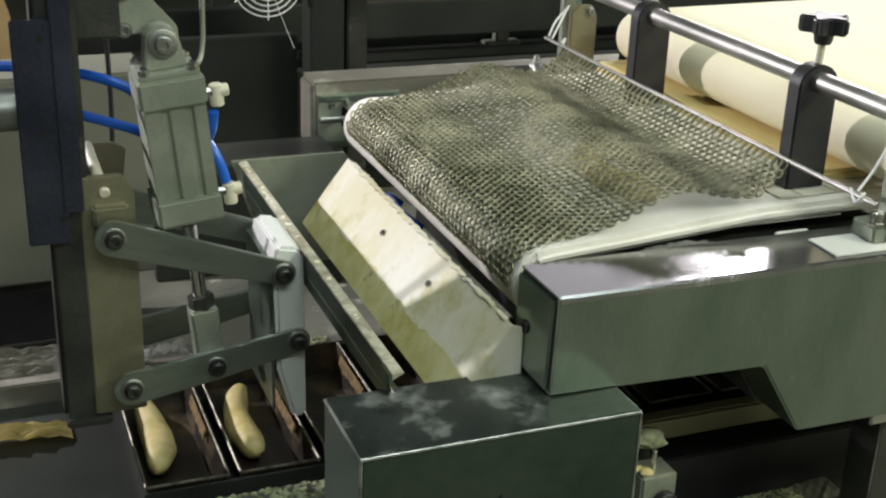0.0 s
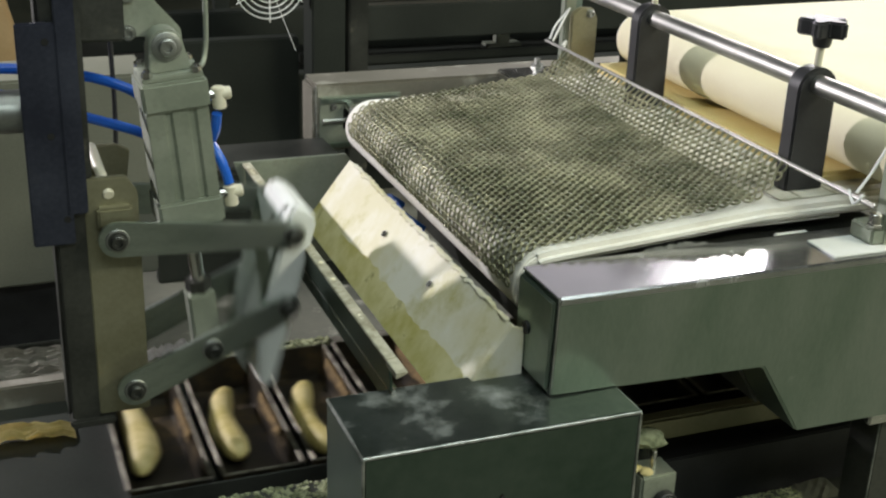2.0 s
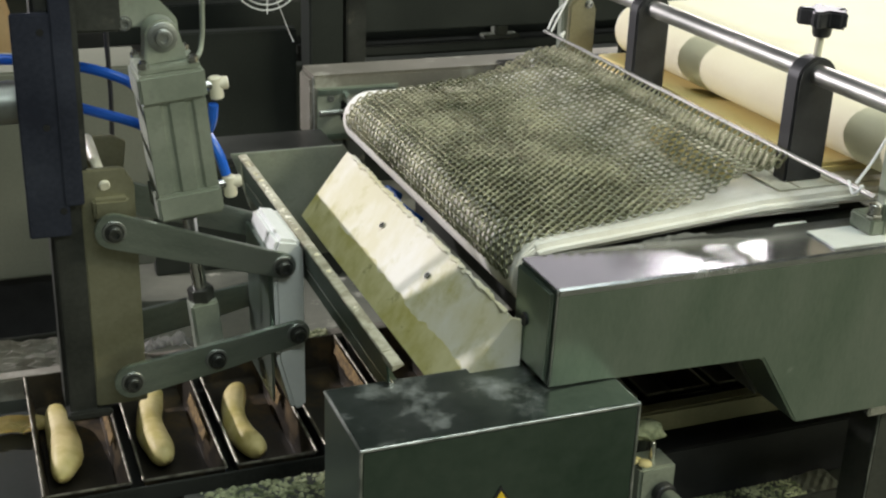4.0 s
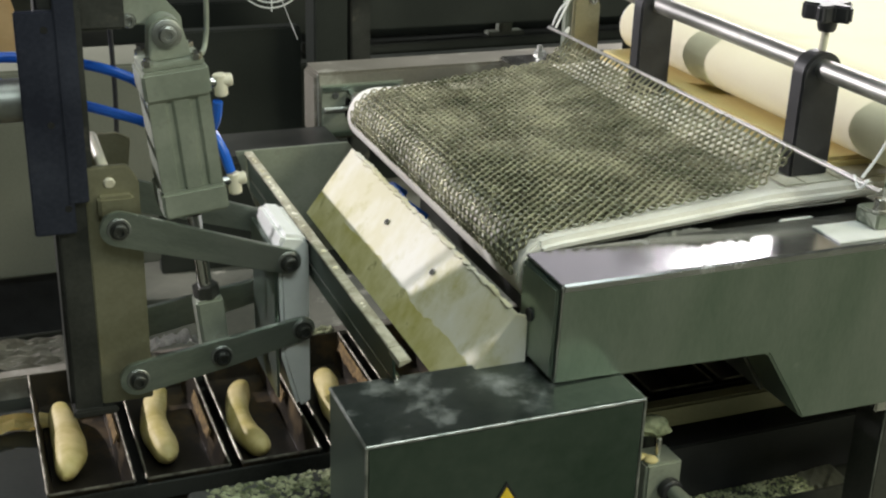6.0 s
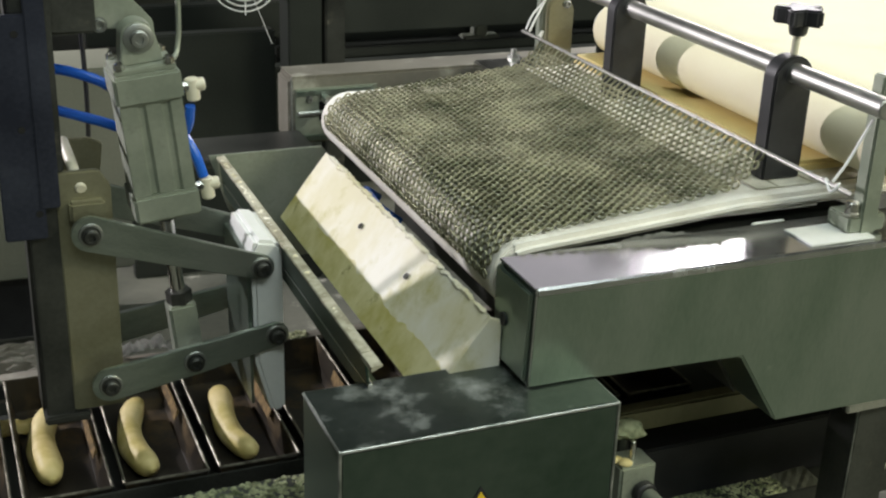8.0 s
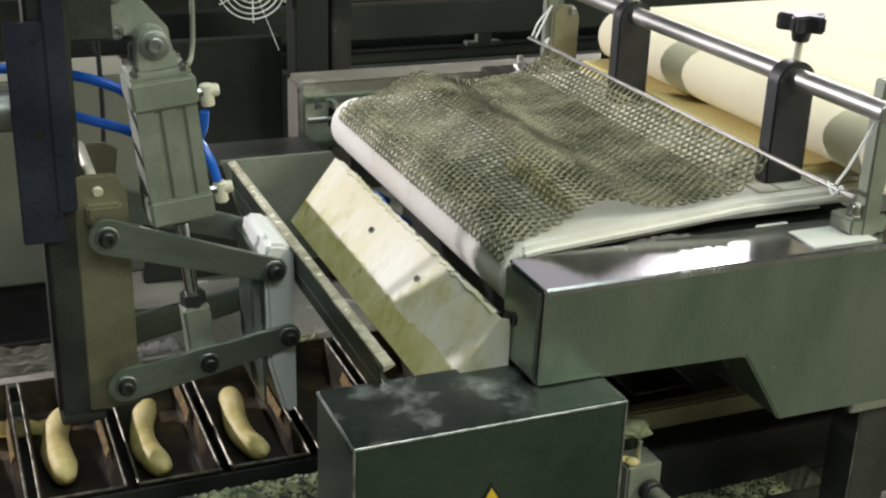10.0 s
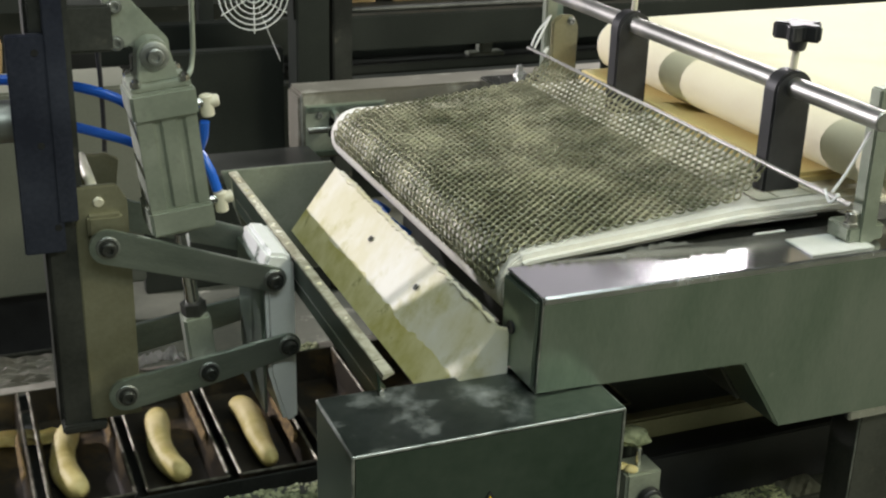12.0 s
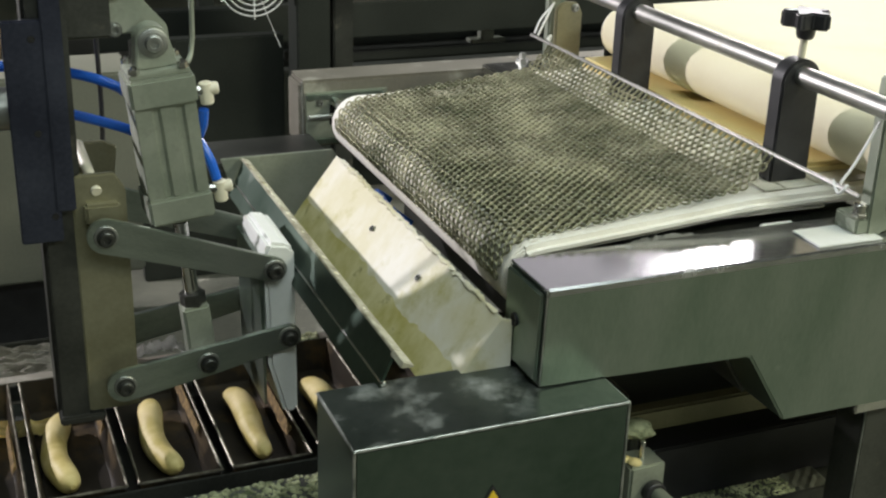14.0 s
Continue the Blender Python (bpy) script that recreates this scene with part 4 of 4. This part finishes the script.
def dough_piece(bend, lump, length=0.232, r=0.0245):
    """A slack roll of dough with tapered ends, lying along y."""
    pts, rad = [], []
    n = 22
    for k in range(n + 1):
        s = k / n
        pts.append((bend * math.sin(math.pi * s) + 0.006 * math.sin(5 * s + lump), (s - 0.5) * length, 0.004 * math.sin(7 * s + lump)))
        rad.append(r * (max(0.02, 1 - abs(2 * s - 1) ** 5)) ** 0.5 * (0.92 + 0.12 * math.sin(4 * s + lump)))
    bm = tube(pts, rad, 16)
    for v in bm.verts:
        v.co += Vector((noise.noise(v.co * 25), 0, noise.noise(v.co * 25 + Vector((9, 0, 0))))) * 0.003
        v.co.z *= 0.92
    ob = part("dough_roll", bm, DOUGH)
    return tagged(ob, "pale raw dough roll lying in a pan", "dough roll", "dough rolls")


DOUGHS = [dough_piece(0.006, 0.3), dough_piece(-0.012, 1.2), dough_piece(-0.013, 2.0), dough_piece(-0.008, 2.7, 0.23), dough_piece(0.008, 3.4, 0.225, 0.024), dough_piece(0.0, 4.1, 0.22, 0.024)]


# ---- background machines ----
def machine_frame():
    t = thing("rear_machine", "dark steel machine frame with rails behind the line", "machine frame")
    part("upright", box(0.30, 2.2, FLOOR_Z, 0.40, 2.3, 1.6, 0.005), MACHINE, t)
    part("upright", box(0.41, 2.2, FLOOR_Z, 0.47, 2.26, 1.6, 0.004), DARK_STEEL, t)
    for z, h, y, m in ((-0.32, 0.12, 2.75, MACHINE), (-0.62, 0.24, 2.6, MACHINE)):
        part("rail", box(-0.2, y, z, 3.4, y + 0.06, z + h, 0.004), m, t)
    part("panel", box(0.47, 3.0, FLOOR_Z, 3.6, 3.05, -0.26, 0.004), MACHINE, t)
    part("side_panel", box(-0.15, 2.35, FLOOR_Z, 0.30, 2.4, -0.2, 0.004), MACHINE, t)
    part("ledge", box(0.47, 2.9, -0.44, 3.4, 3.0, -0.405, 0.004), MACHINE, t)
    part("pipe", rod((0.47, 2.95, -0.22), (3.4, 2.95, -0.22), 0.016, 14), DARK_STEEL, t)
    part("pipe", rod((0.47, 2.9, -0.29), (3.4, 2.9, -0.29), 0.012, 14), BOLT_STEEL, t)
    for x in (1.2, 2.1):
        b = box(x, 2.91, -0.395, x + 0.05, 2.96, -0.31, 0.006, box(x - 0.04, 2.91, -0.405, x + 0.10, 2.97, -0.392, 0.003))
        part("bracket", b, ALU, t)
    return t


machine_frame()


def fan_grille():
    t = thing("fan_guard", "white wire fan guard with concentric rings", "fan guard")
    c = Vector((0.165, 2.15, -0.002))
    for k in range(6):
        r = 0.022 + 0.0152 * k
        part("ring", tube([(c.x + r * math.cos(a), c.y, c.z + r * math.sin(a)) for a in (2 * math.pi * j / 40 for j in range(41))], 0.0022, 6, None, False), WHITE, t)
    for a in (-90, -30, 30, 90, 150, 210):
        d = Vector((math.cos(radians(a)), 0, math.sin(radians(a))))
        part("spoke", rod(c + d * 0.015, c + d * 0.108, 0.002, 6), WHITE, t)
    part("string", tube(curve_through([(0.175, 2.14, -0.03), (0.2, 2.14, -0.1), (0.235, 2.14, -0.19)], 6), 0.0011, 6), WHITE, t)
    part("motor", rod(c + Vector((0, 0.02, 0)), c + Vector((0, 0.1, 0)), 0.03, 20), BLACK, t)
    return t


fan_grille()


def left_background():
    t = thing("side_cabinet", "pale dusty sheet-metal cabinet behind the pusher", "cabinet")
    part("body", box(-2.4, 1.7, -0.63, -0.24, 1.9, -0.12, 0.006), PALE_WALL, t)
    part("plinth", box(-2.4, 1.75, FLOOR_Z, -0.30, 2.2, -0.63, 0.004), BLACK, t)
    t2 = thing("floury_tray", "steel drip tray dusted with flour beside the pans", "tray")
    part("tray", box(-1.3, 0.815, -0.46, -0.53, 0.95, -0.44, 0.004), TRAYMAT, t2)
    part("tray_rim", box(-1.3, 0.95, -0.46, -0.53, 0.956, -0.425, 0.002), TRAYMAT, t2)
    part("tray_bracket", box(-0.9, 0.83, FLOOR_Z, -0.85, 0.93, -0.46, 0.003), DARK_STEEL, t2)
    rng = random.Random(21)
    x = 0.68
    for k in range(6):
        w, h, z = rng.uniform(0.2, 0.34), rng.uniform(0.12, 0.18), -0.229
        b = prism([(x, z), (x + w - 0.02, z), (x + w - 0.005, z + h * 0.6), (x + w - 0.05, z + h), (x + 0.04, z + h * 0.96), (x - 0.004, z + h * 0.55)], "y", 3.12, 3.32, 0.018)
        tagged(part("goods_bag", b, CARD), "dusky tan goods bag on the dark rack", "bag", "goods bags")
        x += w + 0.015
    t4 = thing("goods_rack", "dark rack standing behind the machine frame", "rack")
    part("board", box(0.5, 3.08, -0.26, 2.6, 3.35, -0.23, 0.003), MACHINE, t4)
    for x in (0.5, 2.55):
        part("upright", box(x, 3.1, FLOOR_Z, x + 0.05, 3.15, -0.26, 0.003), MACHINE, t4)
    t3 = thing("rear_shelf", "dark shelf frame carrying tan goods", "shelf")
    for z in (0.35, 0.1, -0.44):
        part("board", box(-0.9, 2.9, z, 0.2, 3.3, z + 0.04, 0.003), DARK_STEEL, t3)
    for x, w, h in ((-0.83, 0.17, 0.2), (-0.645, 0.175, 0.24)):
        b = prism([(x, -0.399), (x + w - 0.01, -0.399), (x + w, -0.399 + h * 0.5), (x + w - 0.03, -0.399 + h), (x + 0.03, -0.399 + h * 0.95), (x - 0.004, -0.399 + h * 0.6)], "y", 2.96, 3.2, 0.015)
        tagged(part("goods_bag", b, CARD), "tan goods bag standing on the rear shelf", "bag", "goods bags")
    for x in (-0.9, 0.16):
        part("upright", box(x, 2.9, FLOOR_Z, x + 0.05, 2.95, 1.3, 0.003), MACHINE, t3)


left_background()


def crumbs(name, label, count, seed, spot, size, material=None, flat=0.6):
    """Loose lumps scattered over a flat patch: x0, x1, y0, y1, z."""
    rng = random.Random(seed)
    verts, faces = [], []
    x0, x1, y0, y1, z = spot
    for k in range(count):
        c = Vector((rng.uniform(x0, x1), rng.uniform(y0, y1), z))
        r = rng.uniform(*size)
        base = len(verts)
        ring = [(math.cos(a) * r * rng.uniform(0.6, 1.2), math.sin(a) * r * rng.uniform(0.6, 1.2)) for a in (2 * math.pi * i / 6 for i in range(6))]
        verts += [(c.x + u, c.y + v, c.z - 0.001) for u, v in ring] + [(c.x + u * 0.6, c.y + v * 0.6, c.z + r * flat) for u, v in ring]
        faces += [(base + i, base + (i + 1) % 6, base + 6 + (i + 1) % 6, base + 6 + i) for i in range(6)] + [tuple(base + 6 + i for i in range(6))]
    me = bpy.data.meshes.new(name)
    me.from_pydata(verts, [], faces)
    me.materials.append(material or CRUMB)
    return tagged(new(name, me), label, "crumbs", kind="stuff")


crumbs("dough_scraps", "greenish yellow dough scraps along the rail", 520, 5, (-0.40, -0.15, 0.238, 0.306, -0.3995), (0.0015, 0.007), None, 0.3)
crumbs("flour_crumbs", "pale dough crumbs scattered under the conveyor", 1100, 6, (0.36, 0.64, 0.205, 0.272, -0.5595), (0.0008, 0.0042), None, 0.4)
crumbs("pan_rail_crumbs", "yellow dough mess behind the pans", 200, 9, (-0.28, -0.06, 0.782, 0.808, -0.4195), (0.002, 0.008), None, 0.5)
crumbs("tray_crumbs", "flour lumps lying on the steel tray", 220, 7, (-1.0, -0.54, 0.82, 0.945, -0.4395), (0.0008, 0.0028), GRIT, 0.4)


crumbs("mesh_flour", "dry flour crumbs caught on the ring mesh", 90, 14, (0.155, 0.215, 0.755, 0.80, 0.037), (0.0008, 0.0028), GRIT, 0.4)
crumbs("mesh_flour", "dry flour crumbs caught on the ring mesh", 70, 15, (0.20, 0.27, 0.77, 0.81, 0.041), (0.0006, 0.0022), GRIT, 0.4)


def catch_tray():
    t = thing("catch_tray", "dark catch tray under the conveyor dusted with flour", "tray")
    part("floor_sheet", box(0.12, 0.2, -0.575, 1.4, 0.95, -0.56, 0.003), TRAYMAT, t)
    part("rim", box(0.12, 0.19, -0.58, 1.4, 0.1995, -0.54, 0.002), DARK_STEEL, t)
    part("support", box(0.5, 0.5, FLOOR_Z, 0.6, 0.6, -0.575, 0.003), DARK_STEEL, t)
    return t


catch_tray()


def film(name, label, c, size, seed, n=14):
    """A crumpled sheet of thin film."""
    b = bmesh.new()
    grid = [[b.verts.new((c[0] + (i / n - 0.5) * size[0], c[1] + (j / n - 0.5) * size[1], c[2] + size[2] * (0.5 + abs(noise.noise((i * 0.5, j * 0.5, seed)))) * (1 - (2 * i / n - 1) ** 2) ** 0.5 * 1.0)) for j in range(n + 1)] for i in range(n + 1)]
    for i in range(n):
        for j in range(n):
            b.faces.new((grid[i][j], grid[i + 1][j], grid[i + 1][j + 1], grid[i][j + 1]))
    bmesh.ops.solidify(b, geom=b.faces[:], thickness=0.0006)
    return tagged(part(name, b, FILM, None, "", False), label, "plastic film", "plastic films")


film("plastic_film", "wrinkled silvery film spread over the steel tray", (-0.80, 0.883, -0.441), (0.62, 0.12, 0.024), 6.0, 34).data.materials[0] = SHEETING
film("plastic_film", "crumpled clear plastic film beside the pans", (-0.355, 0.80, -0.42), (0.10, 0.03, 0.035), 3.0)
film("plastic_film", "crumpled shiny film tucked beside the belt", (0.24, 0.1145, -0.012), (0.14, 0.008, 0.018), 8.0)


def scrap(x, y, z, s, seed):
    b = bmesh.new()
    bmesh.ops.create_icosphere(b, subdivisions=2, radius=s)
    for v in b.verts:
        v.co = v.co * (1 + 0.5 * noise.noise(v.co * 70 + Vector((seed, 0, 0))))
        v.co = Vector((x + v.co.x * 1.4, y + v.co.y, z + s * 0.4 + v.co.z * 0.5))
    return tagged(part("dough_scrap", b, DOUGH), "small yellow scrap of raw dough", "dough scrap", "dough scraps")


film("plastic_film", "grey crumpled film lying in the catch tray", (0.665, 0.24, -0.5615), (0.085, 0.08, 0.012), 4.0, 8).data.materials[0] = PALE_WALL
film("dough_skin", "dried tan dough skin on the pan bed", (-0.68, 0.66, -0.455), (0.28, 0.05, 0.022), 5.0).data.materials[0] = DOUGH
scrap(0.499, 0.378, -0.56, 0.013, 1)
scrap(0.545, 0.42, -0.56, 0.006, 3)
scrap(0.222, 0.11, -0.357, 0.009, 2)
scrap(0.215, 0.122, -0.357, 0.008, 6)


# ---- motion ----
def smooth(t, t0, t1):
    s = max(0.0, min(1.0, (t - t0) / (t1 - t0)))
    return s * s * (3 - 2 * s)


PUSHES = ((1.70, 1.87, 1.92, 2.10), (6.02, 6.18, 6.31, 6.48), (11.43, 11.60, 11.70, 11.90))
STEPS = ((1.95, 2.40), (6.32, 6.72), (11.72, 12.10))
GATES = ((0.83, 0.96, 1.40, 1.49), (5.10, 5.22, 5.64, 5.76), (10.57, 10.70, 11.12, 11.22), (13.60, 13.72, 14.2, 14.4))
FALLS = (0.42, 4.70, 10.20, 13.12)


def lift_at(t):
    v = 0.0
    for a, b, c, d in PUSHES:
        v = max(v, smooth(t, a, b) * (1 - smooth(t, c, d)))
    return v


def gate_at(t):
    v = 0.0
    for a, b, c, d in GATES:
        v = max(v, smooth(t, a, b) * (1 - smooth(t, c, d)))
    return v


def pans_at(t):
    return -PITCH * sum(1 - (1 - max(0, min(1, (t - a) / (b - a)))) ** 2 for a, b in STEPS)


def times_of(events, step=0.1 / 3, pad=0.0):
    out = {0.0, 14.0}
    for e in events:
        k = e[0] - pad
        while k <= e[-1] + pad + 1e-6:
            out.add(round(round(k * FPS) / FPS, 4))
            k += step
    return sorted(t for t in out if 0 <= t <= 14)


def motions():
    # pusher linkage, paddle and cylinder
    arm_rows = {id(o): [] for pair in ARMS for o in pair}
    pad_rows, cyl_rows, pis_rows = [], [], []
    rest_coup = linkage(REST_UP)[1]
    for t in times_of(PUSHES):
        up = REST_UP + (HIGH_UP - REST_UP) * lift_at(t)
        low, coup, u, l, c = linkage(up)
        for a, b in ARMS:
            arm_rows[id(a)].append((t, pose(A[0], 0, A[1], 0, -up, 0)))
            arm_rows[id(b)].append((t, pose(B[0], 0, B[1], 0, -low, 0)))
        pad_rows.append((t, pose(l.x, 0, l.y, 0, -(coup - rest_coup), 0)))
        d = Vector((c.x - TRUN[0], c.y - TRUN[1]))
        lean = math.degrees(math.atan2(d.x, -d.y))
        cyl_rows.append((t, pose(TRUN[0], CYL_Y, TRUN[1], 0, -lean, 0)))
        pis_rows.append((t, pose(0, 0, -d.length)))
    for a, b in ARMS:
        walk(a, arm_rows[id(a)])
        walk(b, arm_rows[id(b)])
    walk(PADDLE, pad_rows)
    walk(CYLINDER, cyl_rows)
    walk(PISTON, pis_rows)
    # gate
    walk(GATE, [(t, pose(GATE_AXIS[0], 0, GATE_AXIS[1], 0, 30 * gate_at(t), 0)) for t in times_of(GATES)])
    # pans
    walk(PANS, [(t, pose(pans_at(t), 0, 0)) for t in times_of(STEPS)])
    # dough already in the pans
    floor_z = PAN_Z - PAN_D + 0.0245
    y_mid = 0.555
    for k, ob in enumerate(DOUGHS[:2]):
        x = PAN_FIRST + PITCH * k + (-0.024, -0.006)[k]
        walk(ob, [(t, pose(x + pans_at(t), y_mid + 0.01, floor_z, 0, 0, (-5, -8)[k])) for t in times_of(STEPS)])
    # dough that comes along the belt, falls on the chute, through the gate and into the pan below it
    target = -0.12
    belt_z = NOSE_Z + NOSE_R + 0.012
    speed = 0.47
    for n, ob in enumerate(DOUGHS[2:]):
        fall = FALLS[n]
        open_t = GATES[n][0] + 0.08
        rows = []
        y = 0.325
        r = 0.03
        wait = 2.4 + 0.3 * n
        back = fall - wait
        if back > 0:
            rows.append((0.0, pose(NOSE_X + speed * wait, y, 0.022)))
        start = max(0.0, back)
        k = 0
        while start + 0.1 * k < fall:
            t = start + 0.1 * k
            x = NOSE_X + speed * (fall - t)
            high = 0.0195 + 0.0715 * min(x, 0.4) - 0.011 * (1 - smooth(x, 0.10, 0.26))
            rows.append((t, pose(x, y, high + (0.022 - high) * smooth(x, 0.42, 0.54))))
            k += 1
        rows += [(fall, pose(NOSE_X - 0.004, y, belt_z - 0.010)), (fall + 0.06, pose(NOSE_X - 0.045, y, belt_z - 0.035)), (fall + 0.12, pose(-0.085, y, -0.095)),
                 (fall + 0.2, pose(-0.134, y, -0.145)), (fall + 0.28, pose(-0.139, y, -0.15))]
        if open_t < 14:
            rows += [(open_t, pose(-0.139, y, -0.15)), (open_t + 0.1, pose(-0.142, y + 0.07, -0.21)), (open_t + 0.2, pose(-0.138, y + 0.16, -0.36)),
                     (open_t + 0.28, pose(target, y_mid - 0.01, floor_z))]
            for t in times_of(STEPS):
                if t > open_t + 0.3:
                    rows.append((t, pose(target + (-0.008, 0, 0, 0)[n] + pans_at(t) - pans_at(open_t), y_mid - 0.01, floor_z, 0, 0, (-4, 3, 5, 5)[n])))
        rows = sorted({round(t * FPS): (round(t * FPS) / FPS, m) for t, m in rows if t <= 14}.values(), key=lambda q: q[0])
        if rows[-1][0] < 14:
            rows.append((14.0, rows[-1][1]))
        walk(ob, rows)
    # mesh rows ride over each roll that passes under them
    for ob, n, shift in MESH_ROWS:
        rows = []
        ts = {0.0, 14.0}
        for fall in FALLS:
            k = fall - 1.1
            while k < fall + 0.45:
                ts.add(round(round(k * FPS) / FPS, 4))
                k += 0.1
        for t in sorted(q for q in ts if 0 <= q <= 14):
            dz = back = 0.0
            x = mesh_rest(n)[0]
            for fall in FALLS:
                if fall - 1.1 <= t <= fall + 0.42:
                    px = NOSE_X + speed * (fall - t)
                    if t <= fall:
                        grow = smooth(t, fall - 1.05, fall - 0.8)
                        amp = grow
                    else:
                        amp = 1 - smooth(t, fall + 0.1, fall + 0.4)
                        px = NOSE_X - 0.02
                    # rows near the free end are drawn up while the roll is under the mesh, and drop once it has gone
                    free = smooth(n, 18, ROWS - 1)
                    d = (x - px) / 0.075
                    dz += amp * (0.034 - 0.009 * smooth(n, ROWS - 11, ROWS - 1)) * math.exp(-d * d) * min(1, n / 6)
                    back += 0.040 * free * smooth(t, fall - 0.42, fall - 0.08) * (1 - smooth(t, fall + 0.02, fall + 0.24))
            x, z, a = mesh_rest(n, back)
            rows.append((t, pose(x, MESH_Y0 + shift, z + dz, 0, math.degrees(a), 0)))
        walk(ob, rows)


motions()
